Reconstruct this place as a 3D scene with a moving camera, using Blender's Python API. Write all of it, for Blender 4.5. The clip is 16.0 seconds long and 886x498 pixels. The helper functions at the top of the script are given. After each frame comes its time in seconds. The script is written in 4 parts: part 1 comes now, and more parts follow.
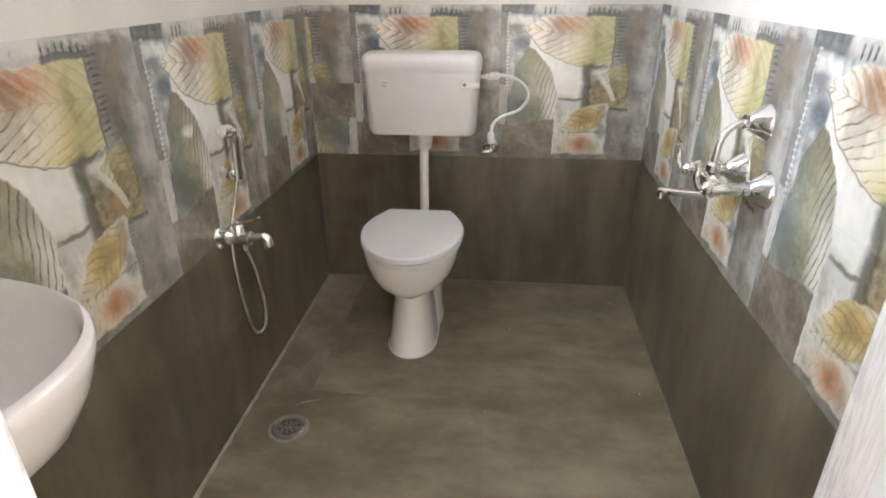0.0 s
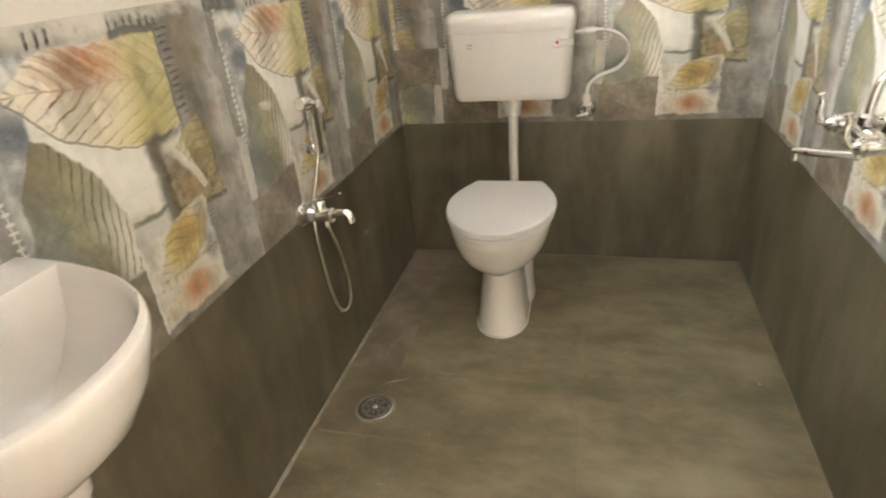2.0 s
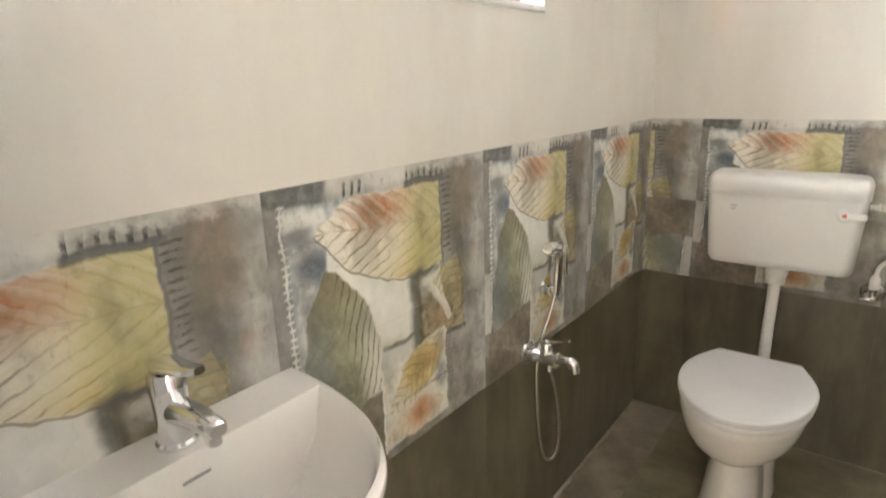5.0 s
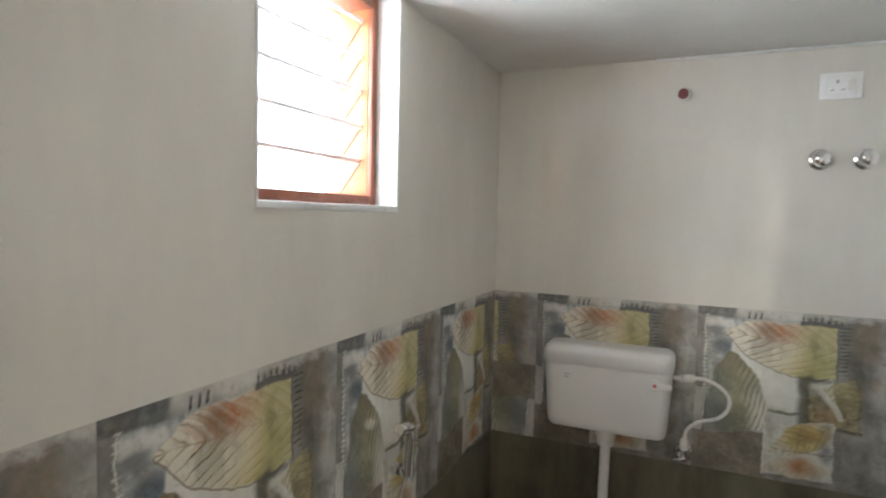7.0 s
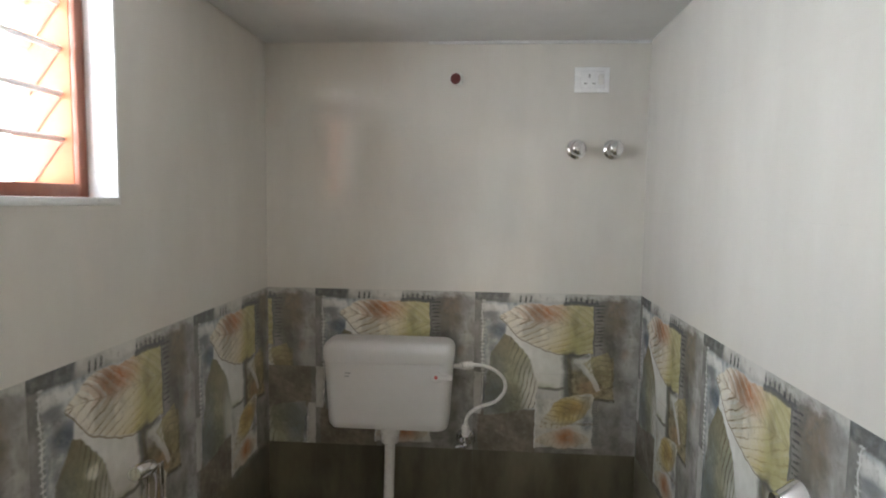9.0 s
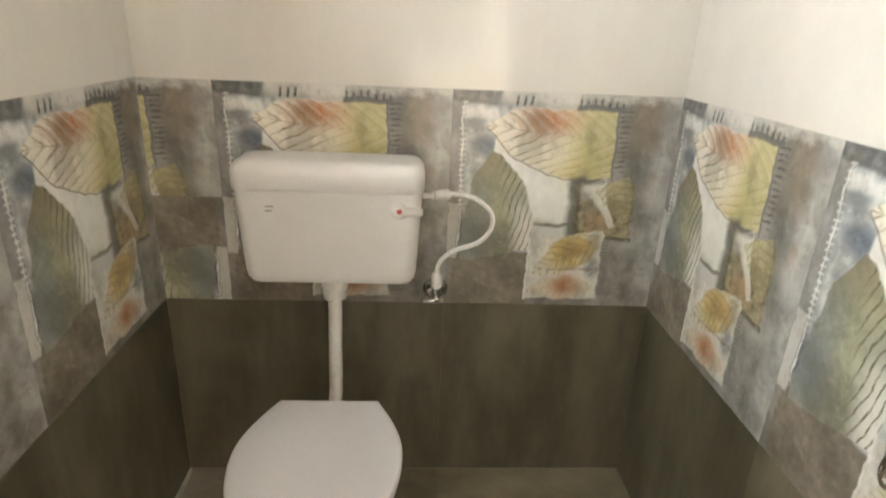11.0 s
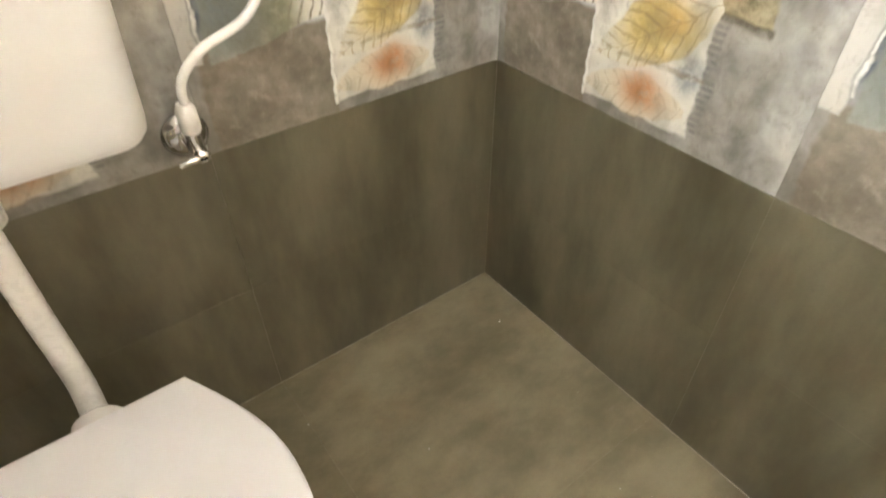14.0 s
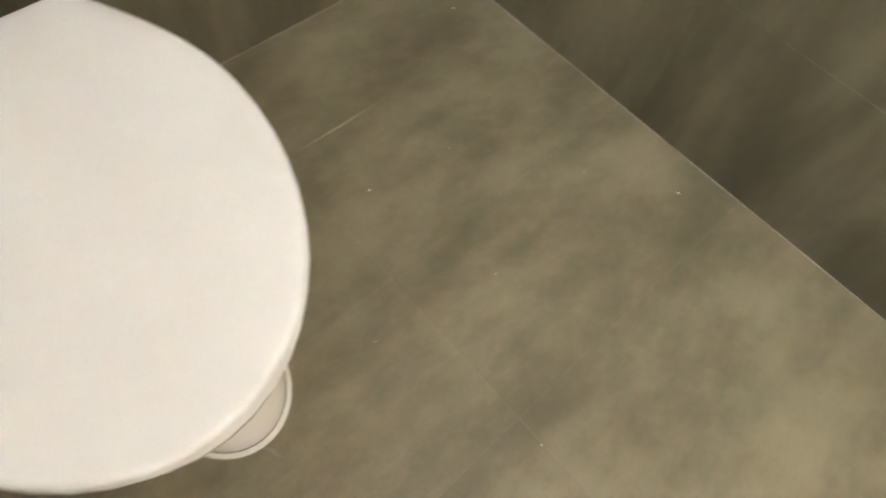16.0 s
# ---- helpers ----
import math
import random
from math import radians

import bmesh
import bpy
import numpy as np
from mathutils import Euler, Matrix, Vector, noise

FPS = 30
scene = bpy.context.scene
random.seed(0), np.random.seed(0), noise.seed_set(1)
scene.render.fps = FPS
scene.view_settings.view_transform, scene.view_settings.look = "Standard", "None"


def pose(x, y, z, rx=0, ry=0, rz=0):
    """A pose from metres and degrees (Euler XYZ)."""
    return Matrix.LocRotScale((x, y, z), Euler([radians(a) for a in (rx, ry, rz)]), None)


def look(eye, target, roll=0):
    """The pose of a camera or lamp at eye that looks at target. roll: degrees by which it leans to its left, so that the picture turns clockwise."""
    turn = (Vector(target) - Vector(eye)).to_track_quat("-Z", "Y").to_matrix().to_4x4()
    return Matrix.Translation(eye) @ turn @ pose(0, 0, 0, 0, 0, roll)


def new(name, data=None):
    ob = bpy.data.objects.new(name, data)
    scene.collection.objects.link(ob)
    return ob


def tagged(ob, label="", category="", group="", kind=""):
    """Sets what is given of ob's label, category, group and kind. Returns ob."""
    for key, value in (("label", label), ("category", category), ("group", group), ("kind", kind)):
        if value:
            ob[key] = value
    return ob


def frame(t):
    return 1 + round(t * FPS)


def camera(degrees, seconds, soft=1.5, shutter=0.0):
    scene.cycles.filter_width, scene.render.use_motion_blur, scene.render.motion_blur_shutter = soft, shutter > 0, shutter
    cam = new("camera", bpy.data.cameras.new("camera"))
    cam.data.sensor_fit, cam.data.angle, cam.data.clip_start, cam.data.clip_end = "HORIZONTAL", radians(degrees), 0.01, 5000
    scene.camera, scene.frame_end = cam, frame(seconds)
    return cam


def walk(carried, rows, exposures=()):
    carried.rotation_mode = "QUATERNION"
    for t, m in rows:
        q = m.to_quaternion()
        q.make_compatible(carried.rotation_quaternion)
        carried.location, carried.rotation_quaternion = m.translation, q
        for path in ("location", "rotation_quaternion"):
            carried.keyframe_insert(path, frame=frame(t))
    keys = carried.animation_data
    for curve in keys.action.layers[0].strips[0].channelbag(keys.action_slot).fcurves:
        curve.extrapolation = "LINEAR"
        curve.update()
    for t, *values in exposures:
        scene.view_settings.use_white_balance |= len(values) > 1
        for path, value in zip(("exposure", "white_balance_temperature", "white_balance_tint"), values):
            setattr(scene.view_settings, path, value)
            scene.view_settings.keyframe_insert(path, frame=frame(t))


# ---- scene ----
cam = camera(74.9, 16.0, soft=1.9, shutter=0.4)
PATH = [
    (0, (0.811, -2.412, 1.288), (0.616, -0.61, 0.443), -0.4),
    (0.5, (0.789, -2.373, 1.276), (0.607, -0.585, 0.4), -1.2),
    (1, (0.815, -2.318, 1.26), (0.592, -0.544, 0.363), -2.5),
    (1.5, (0.821, -2.303, 1.246), (0.49, -0.554, 0.335), -3.9),
    (2, (0.804, -2.298, 1.245), (0.3, -0.594, 0.326), -5.5),
    (2.5, (0.791, -2.272, 1.229), (0.085, -0.647, 0.301), -6.8),
    (3, (0.767, -2.251, 1.221), (-0.12, -0.713, 0.3), -7.1),
    (3.2, (0.749, -2.241, 1.221), (-0.201, -0.736, 0.309), -6.8),
    (5.3, (0.736, -2.275, 1.377), (-0.449, -0.732, 0.914), -1.0),
    (5.5, (0.741, -2.278, 1.399), (-0.425, -0.707, 0.985), -0.4),
    (6, (0.754, -2.29, 1.451), (-0.335, -0.638, 1.159), 0.5),
    (6.5, (0.759, -2.296, 1.477), (-0.213, -0.558, 1.29), 1.2),
    (7, (0.776, -2.305, 1.504), (-0.033, -0.479, 1.391), 1.3),
    (7.5, (0.803, -2.315, 1.527), (0.179, -0.416, 1.46), 0.9),
    (8, (0.819, -2.313, 1.532), (0.395, -0.359, 1.476), 0.4),
    (8.2, (0.834, -2.292, 1.533), (0.479, -0.324, 1.47), 0.2),
    (10.3, (0.74, -1.681, 1.437), (0.774, 0.257, 0.946), 2.6),
    (10.5, (0.732, -1.611, 1.407), (0.777, 0.311, 0.855), 2.5),
    (11, (0.684, -1.505, 1.343), (0.796, 0.36, 0.629), 2.5),
    (11.5, (0.648, -1.352, 1.282), (0.839, 0.432, 0.399), 2.1),
    (12, (0.59, -1.195, 1.229), (0.891, 0.482, 0.182), 1.7),
    (12.5, (0.546, -1.072, 1.156), (1.001, 0.466, -0.038), 0.5),
    (13, (0.475, -0.947, 1.118), (1.144, 0.481, -0.111), 0.2),
    (13.5, (0.542, -0.88, 1.115), (1.372, 0.46, -0.116), -0.6),
    (14, (0.607, -0.852, 1.088), (1.505, 0.356, -0.228), -0.4),
    (14.5, (0.553, -0.797, 0.999), (1.294, 0.253, -0.533), 2.2),
    (15, (0.488, -0.78, 0.923), (1.04, 0.111, -0.781), 5.1),
    (15.5, (0.479, -0.813, 0.888), (1.042, -0.074, -0.883), 8.5),
    (16, (0.534, -0.854, 0.878), (1.25, -0.29, -0.902), 10.7),
]
EXPOSURES = [
    (0.0, 1.36, 6350, 15), (0.5, 1.41, 7000, 10), (1.0, 1.46, 7350, 11), (1.5, 1.51, 7450, 13), (2.0, 1.51, 7400, 13), (2.5, 1.66, 7000, 11), (3.0, 1.81, 6950, 12), (5.5, 1.13, 6850, 12), (6.0, 0.82, 6800, 13), (6.5, 0.56, 6650, 12), (7.0, 0.34, 6400, 10),
    (8.0, -0.01, 6350, 11), (10.3, 0.69, 6900, 12), (11.0, 1.24, 7250, 12), (11.5, 1.38, 7400, 13), (12.5, 1.98, 7500, 13), (13.5, 2.02, 7550, 13), (15.0, 2.08, 7350, 14), (16.0, 2.0, 7100, 11),
]
walk(cam, [(t, look(eye, target, roll)) for t, eye, target, roll in PATH], EXPOSURES)

# ---- world, lamps, exposure ----
world = bpy.data.worlds.new("world")
scene.world = world
world.use_nodes = True
sky = world.node_tree.nodes.new("ShaderNodeTexSky")
sky.sky_type = "NISHITA"
sky.sun_disc = False
sky.sun_elevation = radians(55)
sky.sun_rotation = radians(70)
world.node_tree.links.new(sky.outputs[0], world.node_tree.nodes["Background"].inputs[0])
world.node_tree.nodes["Background"].inputs[1].default_value = 0.12

sun_data = bpy.data.lights.new("sun", "SUN")
sun_data.energy, sun_data.angle, sun_data.color = 2.5, radians(2), (1, 0.95, 0.88)
sun = new("sun", sun_data)
sun.matrix_world = look((6, 2, 8), (0, 0, 0))


def area(name, m, w, h, watts, colour):
    data = bpy.data.lights.new(name, "AREA")
    data.shape, data.size, data.size_y, data.energy, data.color = "RECTANGLE", w, h, watts, colour
    ob = new(name, data)
    ob.matrix_world = m
    return ob


WINDOW_WATTS, FILL_WATTS = 150.0, 112.0
area("window_daylight", look((-0.38, -0.95, 1.84), (0.0, -0.95, 1.91)), 2.5, 1.25, WINDOW_WATTS, (0.87, 0.94, 1.0))
# Added fill lamp with no known source; bounces off the hall walls.
area("hall_fill", look((1.75, -2.80, 1.35), (1.75, -5.0, 1.10)), 1.3, 1.2, FILL_WATTS, (1.0, 0.965, 0.915))

# ---- materials ----


class N:
    """A value in a material's node tree, with arithmetic."""

    def __init__(self, tree, socket):
        self.tree, self.socket = tree, socket

    def math(self, op, *others, clamp=False):
        node = self.tree.nodes.new("ShaderNodeMath")
        node.operation, node.use_clamp = op, clamp
        for i, v in enumerate((self, *others)):
            feed(self.tree, v, node.inputs[i])
        return N(self.tree, node.outputs[0])

    def __add__(self, o):
        return self.math("ADD", o)

    def __sub__(self, o):
        return self.math("SUBTRACT", o)

    def __mul__(self, o):
        return self.math("MULTIPLY", o)

    def ramp(self, a, b, lo=0.0, hi=1.0):
        """Smooth step from lo at a to hi at b."""
        node = self.tree.nodes.new("ShaderNodeMapRange")
        node.interpolation_type = "SMOOTHSTEP"
        feed(self.tree, self, node.inputs[0])
        for i, v in enumerate((a, b, lo, hi)):
            node.inputs[1 + i].default_value = v
        return N(self.tree, node.outputs[0])


def feed(tree, value, socket):
    if isinstance(value, N):
        tree.links.new(value.socket, socket)
    elif isinstance(value, tuple) and len(value) == 3 and socket.type == "RGBA":
        socket.default_value = (*value, 1)
    else:
        socket.default_value = value


def mat(name, rough=0.5, metal=0.0, colour=(0.8, 0.8, 0.8), coat=0.0):
    """A material with its principled shader and its tree."""
    m = bpy.data.materials.new(name)
    m.use_nodes = True
    tree = m.node_tree
    p = tree.nodes["Principled BSDF"]
    p.inputs["Base Color"].default_value = (*colour, 1)
    p.inputs["Roughness"].default_value = rough
    p.inputs["Metallic"].default_value = metal
    p.inputs["Coat Weight"].default_value = coat
    p.inputs["Coat Roughness"].default_value = 0.06
    return m, tree, p


def coords(tree, kind="Object"):
    return N(tree, tree.nodes.new("ShaderNodeTexCoord").outputs[kind])


def noise_of(tree, where, scale, detail=3.0, rough=0.55, stretch=None):
    if stretch:
        mapping = tree.nodes.new("ShaderNodeMapping")
        tree.links.new(where.socket, mapping.inputs[0])
        mapping.inputs["Scale"].default_value = stretch
        where = N(tree, mapping.outputs[0])
    node = tree.nodes.new("ShaderNodeTexNoise")
    tree.links.new(where.socket, node.inputs["Vector"])
    node.inputs["Scale"].default_value, node.inputs["Detail"].default_value = scale, detail
    node.inputs["Roughness"].default_value = rough
    return N(tree, node.outputs["Fac"])


def mix(tree, fac, a, b):
    node = tree.nodes.new("ShaderNodeMix")
    node.data_type = "RGBA"
    for v, i in ((fac, 0), (a, 6), (b, 7)):
        feed(tree, v, node.inputs[i])
    return N(tree, node.outputs[2])


def bump(tree, p, height, strength, distance):
    node = tree.nodes.new("ShaderNodeBump")
    node.inputs["Strength"].default_value, node.inputs["Distance"].default_value = strength, distance
    tree.links.new(height.socket, node.inputs["Height"])
    tree.links.new(node.outputs[0], p.inputs["Normal"])


def set_in(tree, p, key, value):
    feed(tree, value, p.inputs[key])


def piece_random(tree):
    return N(tree, tree.nodes.new("ShaderNodeObjectInfo").outputs["Random"])


def world_place(tree):
    return N(tree, tree.nodes.new("ShaderNodeNewGeometry").outputs["Position"])


def mottled(name, dark, light, rough, scale, stretch=None, coat=0.0, bumps=0.15, spread=0.08, rough_var=0.1, contrast=(0.3, 0.7), fine=60, fleck=0.2):
    m, tree, p = mat(name, rough, coat=coat)
    w = world_place(tree)
    big = noise_of(tree, w, scale, 4, 0.6, stretch)
    small = noise_of(tree, w, scale * 9, 3, 0.6, stretch)
    grain = noise_of(tree, w, fine * 4, 2, 0.6)
    f = big * (1 - fleck) + small * fleck
    f = f + (piece_random(tree) - 0.5) * spread
    c = mix(tree, f.ramp(*contrast), dark, light)
    c = mix(tree, grain.ramp(0.35, 0.75, 0.0, 0.10), c, dark)
    set_in(tree, p, "Base Color", c)
    set_in(tree, p, "Roughness", small.ramp(0.3, 0.7, rough - rough_var, rough + rough_var))
    if bumps:
        bump(tree, p, grain * 0.4 + small, bumps, 0.002)
    return m


def cement_tile(name, dark, light, rough, streak, bumps, contrast, rag, wear=0.0, gloss=0.5):
    """Cement-look tile: broad clouds, brushed streaks along the tile's grain, ragged patches and fine grain."""
    m, tree, p = mat(name, rough)
    p.inputs["Specular IOR Level"].default_value = gloss
    w = world_place(tree)
    cloud = noise_of(tree, w, 4.2, 4, 0.58, streak)
    brush = noise_of(tree, w, 12.0, 4, 0.60, streak)
    torn = noise_of(tree, w, 8.0, 6, 0.72, tuple(0.5 + 0.5 * k for k in streak))
    grain = noise_of(tree, w, 210, 2, 0.6)
    f = cloud * (0.84 - rag) + brush * 0.16 + torn * rag + (piece_random(tree) - 0.5) * 0.035
    c = mix(tree, f.ramp(*contrast), dark, light)
    c = mix(tree, grain.ramp(0.35, 0.75, 0.0, 0.12), c, dark)
    if wear:
        dust = noise_of(tree, w, 7.0, 6, 0.75, (0.8, 1.4, 1.0))
        c = mix(tree, dust.ramp(0.58, 0.80, 0.0, wear), c, (0.42, 0.39, 0.33))
    set_in(tree, p, "Base Color", c)
    set_in(tree, p, "Roughness", grain.ramp(0.3, 0.7, rough - 0.02, rough + 0.02))
    if bumps:
        bump(tree, p, grain * 0.4 + torn, bumps, 0.002)
    return m


FLOOR = cement_tile("floor_tile", (0.140, 0.124, 0.078), (0.320, 0.282, 0.188), 0.42, (0.7, 1.3, 1.0), 0.06, (0.34, 0.68), 0.30, 0.22)
FLOOR_CUT = cement_tile("cut_floor_tile", (0.165, 0.138, 0.100), (0.36, 0.312, 0.240), 0.5, (0.9, 0.9, 1.0), 0.06, (0.33, 0.69), 0.25, 0.35)
DADO = cement_tile("dark_dado_tile", (0.062, 0.055, 0.033), (0.200, 0.179, 0.119), 0.31, (1.6, 1.6, 0.5), 0.0, (0.30, 0.74), 0.16, gloss=0.65)
WHITE = mottled("white_wall_tile", (0.625, 0.595, 0.54), (0.745, 0.715, 0.655), 0.075, 3.0, stretch=(1.4, 1.4, 0.45), bumps=0.006, contrast=(0.08, 0.92), rough_var=0.03, spread=0.05, fleck=0.1)
GROUT = mottled("grout", (0.30, 0.28, 0.25), (0.42, 0.40, 0.36), 0.9, 12, bumps=0.5)
CEMENT = mottled("cement_smear", (0.24, 0.22, 0.18), (0.42, 0.39, 0.33), 0.9, 14, bumps=0.6)
PLASTER = mottled("ceiling_paint", (0.66, 0.65, 0.63), (0.76, 0.75, 0.73), 0.8, 2.2, bumps=0.1)
REVEAL = mottled("white_reveal", (0.68, 0.68, 0.67), (0.80, 0.80, 0.79), 0.35, 9, bumps=0.1)
HALL = mottled("hall_paint", (0.62, 0.58, 0.52), (0.72, 0.68, 0.62), 0.8, 2, bumps=0.1)
CERAMIC = mottled("white_ceramic", (0.775, 0.745, 0.71), (0.815, 0.79, 0.755), 0.12, 3, bumps=0.01, rough_var=0.03, coat=0.3)
PLASTIC = mottled("white_plastic", (0.68, 0.662, 0.638), (0.725, 0.708, 0.685), 0.33, 5, bumps=0.03, rough_var=0.05)
SEAT = mottled("seat_plastic", (0.70, 0.695, 0.705), (0.735, 0.73, 0.735), 0.36, 4, bumps=0.02, rough_var=0.05)
PVC = mottled("white_pvc", (0.72, 0.70, 0.66), (0.79, 0.775, 0.74), 0.3, 7, bumps=0.03, rough_var=0.06)
SOCKET = mottled("bright_white_plastic", (0.86, 0.86, 0.86), (0.90, 0.90, 0.90), 0.25, 8, bumps=0.02, rough_var=0.05)
WOOD = mottled("brown_frame_paint", (0.20, 0.065, 0.035), (0.30, 0.105, 0.06), 0.45, 14, stretch=(2, 2, 0.3), bumps=0.15)
# Frame paint again, with the daylight on the lining put into its colour.
JAMB_DAYLIT = mottled("daylit_jamb_paint", (0.46, 0.15, 0.06), (0.56, 0.20, 0.085), 0.5, 9, bumps=0.1)
DOORWHITE = mottled("white_door_skin", (0.74, 0.73, 0.72), (0.80, 0.79, 0.78), 0.22, 3, bumps=0.02, rough_var=0.05)
STILE = mottled("door_stile", (0.70, 0.66, 0.64), (0.78, 0.75, 0.73), 0.28, 6, stretch=(4, 4, 0.3), bumps=0.03)


def chrome():
    m, tree, p = mat("chrome", 0.07, 1.0, (0.83, 0.83, 0.84))
    n = noise_of(tree, coords(tree), 40, 3)
    set_in(tree, p, "Roughness", n.ramp(0.3, 0.75, 0.04, 0.13))
    return m


CHROME = chrome()


def plain(name, colour, rough, metal=0.0):
    m, tree, p = mat(name, rough, metal, colour)
    n = noise_of(tree, coords(tree), 30, 3)
    set_in(tree, p, "Base Color", mix(tree, n.ramp(0.3, 0.7), colour, tuple(c * 0.85 for c in colour)))
    return m


STEEL = plain("brushed_steel", (0.50, 0.49, 0.47), 0.28, 1.0)
HOSE = plain("hose_metal", (0.62, 0.61, 0.58), 0.25, 1.0)
SLOT_SHADE = plain("slot_shade_black", (0.02, 0.018, 0.016), 0.7)
RED = plain("red_print", (0.55, 0.08, 0.07), 0.4)
MAROON = plain("dark_red_plug", (0.16, 0.02, 0.015), 0.5)
# Grey of real print, also put where gap and slots lie in shade.
GREY_PRINT_GAP = plain("grey_print_and_gap_shade", (0.34, 0.33, 0.33), 0.5)
SCREW = plain("dark_screw", (0.07, 0.05, 0.05), 0.4, 0.6)


def glass():
    m, tree, p = mat("frosted_louvre_glass", 0.06, colour=(0.90, 0.92, 0.92))
    p.inputs["Transmission Weight"].default_value = 1.0
    p.inputs["IOR"].default_value = 1.12
    bump(tree, p, noise_of(tree, coords(tree), 90, 2), 0.1, 0.001)
    return m


GLASS = glass()
GLASSEDGE = plain("ground_glass_edge", (0.82, 0.82, 0.80), 0.5)


def lily(name, deep, pale, low, high):
    """Printed petal: deep colour at the fold, paling along the print's own height."""
    m, tree, p = mat(name, 0.22)
    sep = tree.nodes.new("ShaderNodeSeparateXYZ")
    tree.links.new(coords(tree, "UV").socket, sep.inputs[0])
    v = N(tree, sep.outputs[1])
    n = noise_of(tree, coords(tree), 5, 2)
    set_in(tree, p, "Base Color", mix(tree, (v + (n - 0.5) * 0.15).ramp(low, high), deep, pale))
    return m


PETAL = lily("pink_petal_print", (0.62, 0.04, 0.25), (0.80, 0.36, 0.58), 0.0, 0.55)
FOLD = lily("deep_pink_print", (0.50, 0.01, 0.13), (0.78, 0.22, 0.45), 0.1, 1.0)
STEM = plain("olive_stem_print", (0.30, 0.26, 0.02), 0.3)


def leaf_print():
    """Watercolour leaves of a two-foot tile picture; u to the right and v up, both 0 to 1 over 0.6 m."""
    m, tree, p = mat("leaf_print_tile", 0.15)
    uv = coords(tree, "UV")
    wob = tree.nodes.new("ShaderNodeTexNoise")
    tree.links.new(uv.socket, wob.inputs["Vector"])
    wob.inputs["Scale"].default_value, wob.inputs["Detail"].default_value = 9, 3

    def vec(op, a, b=None, scale=None):
        node = tree.nodes.new("ShaderNodeVectorMath")
        node.operation = op
        for v, i in ((a, 0), (b, 1)):
            if v is not None:
                feed(tree, v, node.inputs[i])
        if scale is not None:
            node.inputs["Scale"].default_value = scale
        return N(tree, node.outputs["Value" if op in ("LENGTH", "DOT_PRODUCT") else "Vector"])

    shift = vec("SCALE", vec("SUBTRACT", N(tree, wob.outputs["Color"]), (0.5, 0.5, 0.5)), scale=0.045)
    wob2 = tree.nodes.new("ShaderNodeTexNoise")
    tree.links.new(uv.socket, wob2.inputs["Vector"])
    wob2.inputs["Scale"].default_value, wob2.inputs["Detail"].default_value = 38, 2
    shift2 = vec("SCALE", vec("SUBTRACT", N(tree, wob2.outputs["Color"]), (0.5, 0.5, 0.5)), scale=0.009)
    q = vec("ADD", vec("ADD", uv, shift), shift2)

    def axes(where):
        sep = tree.nodes.new("ShaderNodeSeparateXYZ")
        tree.links.new(where.socket, sep.inputs[0])
        return N(tree, sep.outputs[0]), N(tree, sep.outputs[1])

    u, v = axes(uv)
    qu, qv = axes(q)

    def rect(u0, u1, v0, v1, soft=0.006, uu=qu, vv=qv):
        return uu.ramp(u0 - soft, u0 + soft) * uu.ramp(u1 - soft, u1 + soft, 1, 0) * vv.ramp(v0 - soft, v0 + soft) * vv.ramp(v1 - soft, v1 + soft, 1, 0)

    def blob(cu, cv, ru, rv, inner=0.2, where=q):
        d = vec("MULTIPLY", vec("SUBTRACT", where, (cu, cv, 0.0)), (1 / ru, 1 / rv, 0.0))
        return vec("LENGTH", d).ramp(inner, 1.0, 1, 0)

    def curve(x, points):
        node = tree.nodes.new("ShaderNodeFloatCurve")
        c = node.mapping.curves[0]
        for i, (a, b) in enumerate(points):
            if i < 2 and i in (0, 1) and len(c.points) > i:
                c.points[i].location = (a, b)
            else:
                c.points.new(a, b)
        node.mapping.update()
        feed(tree, x, node.inputs["Value"])
        return N(tree, node.outputs[0])

    def leaf(tip, end, over, under, soft=0.006):
        """Mask, place along and place across a leaf that runs from its tip to its end; over and under: its half widths along it."""
        du, dv = end[0] - tip[0], end[1] - tip[1]
        length = math.hypot(du, dv)
        rel = vec("SUBTRACT", q, (tip[0], tip[1], 0.0))
        s = vec("DOT_PRODUCT", rel, (du / length ** 2, dv / length ** 2, 0.0))
        d = vec("DOT_PRODUCT", rel, (-dv / length, du / length, 0.0))
        a = (curve(s, over) * 0.5 - d).ramp(-soft, soft)
        b = (curve(s, under) * 0.5 + d).ramp(-soft, soft)
        return a * b * s.ramp(-0.004, 0.004) * s.ramp(0.996, 1.004, 1, 0), s, d

    def veins(s, d, count, slope, thin, rib_width=0.006, bend=0.0):
        """Ribs that leave the midrib aslant."""
        ad = d.math("ABSOLUTE")
        phase = (s * count - ad * slope + ad * ad * bend).math("FRACT")
        line = (phase - 0.5).math("ABSOLUTE").ramp(thin * 0.4, thin, 1, 0)
        rib = ad.ramp(0.001, rib_width, 1, 0)
        return line.math("MAXIMUM", rib * 0.8) * fine.ramp(0.28, 0.62, 0.25, 1.0)

    cloud = noise_of(tree, q, 5, 4, 0.6)
    fine = noise_of(tree, q, 26, 4, 0.65)
    smear = noise_of(tree, q, 6, 4, 0.6, (1.9, 0.8, 1))

    c = mix(tree, (cloud * 0.65 + smear * 0.35).ramp(0.33, 0.67), (0.16, 0.154, 0.136), (0.39, 0.376, 0.338))
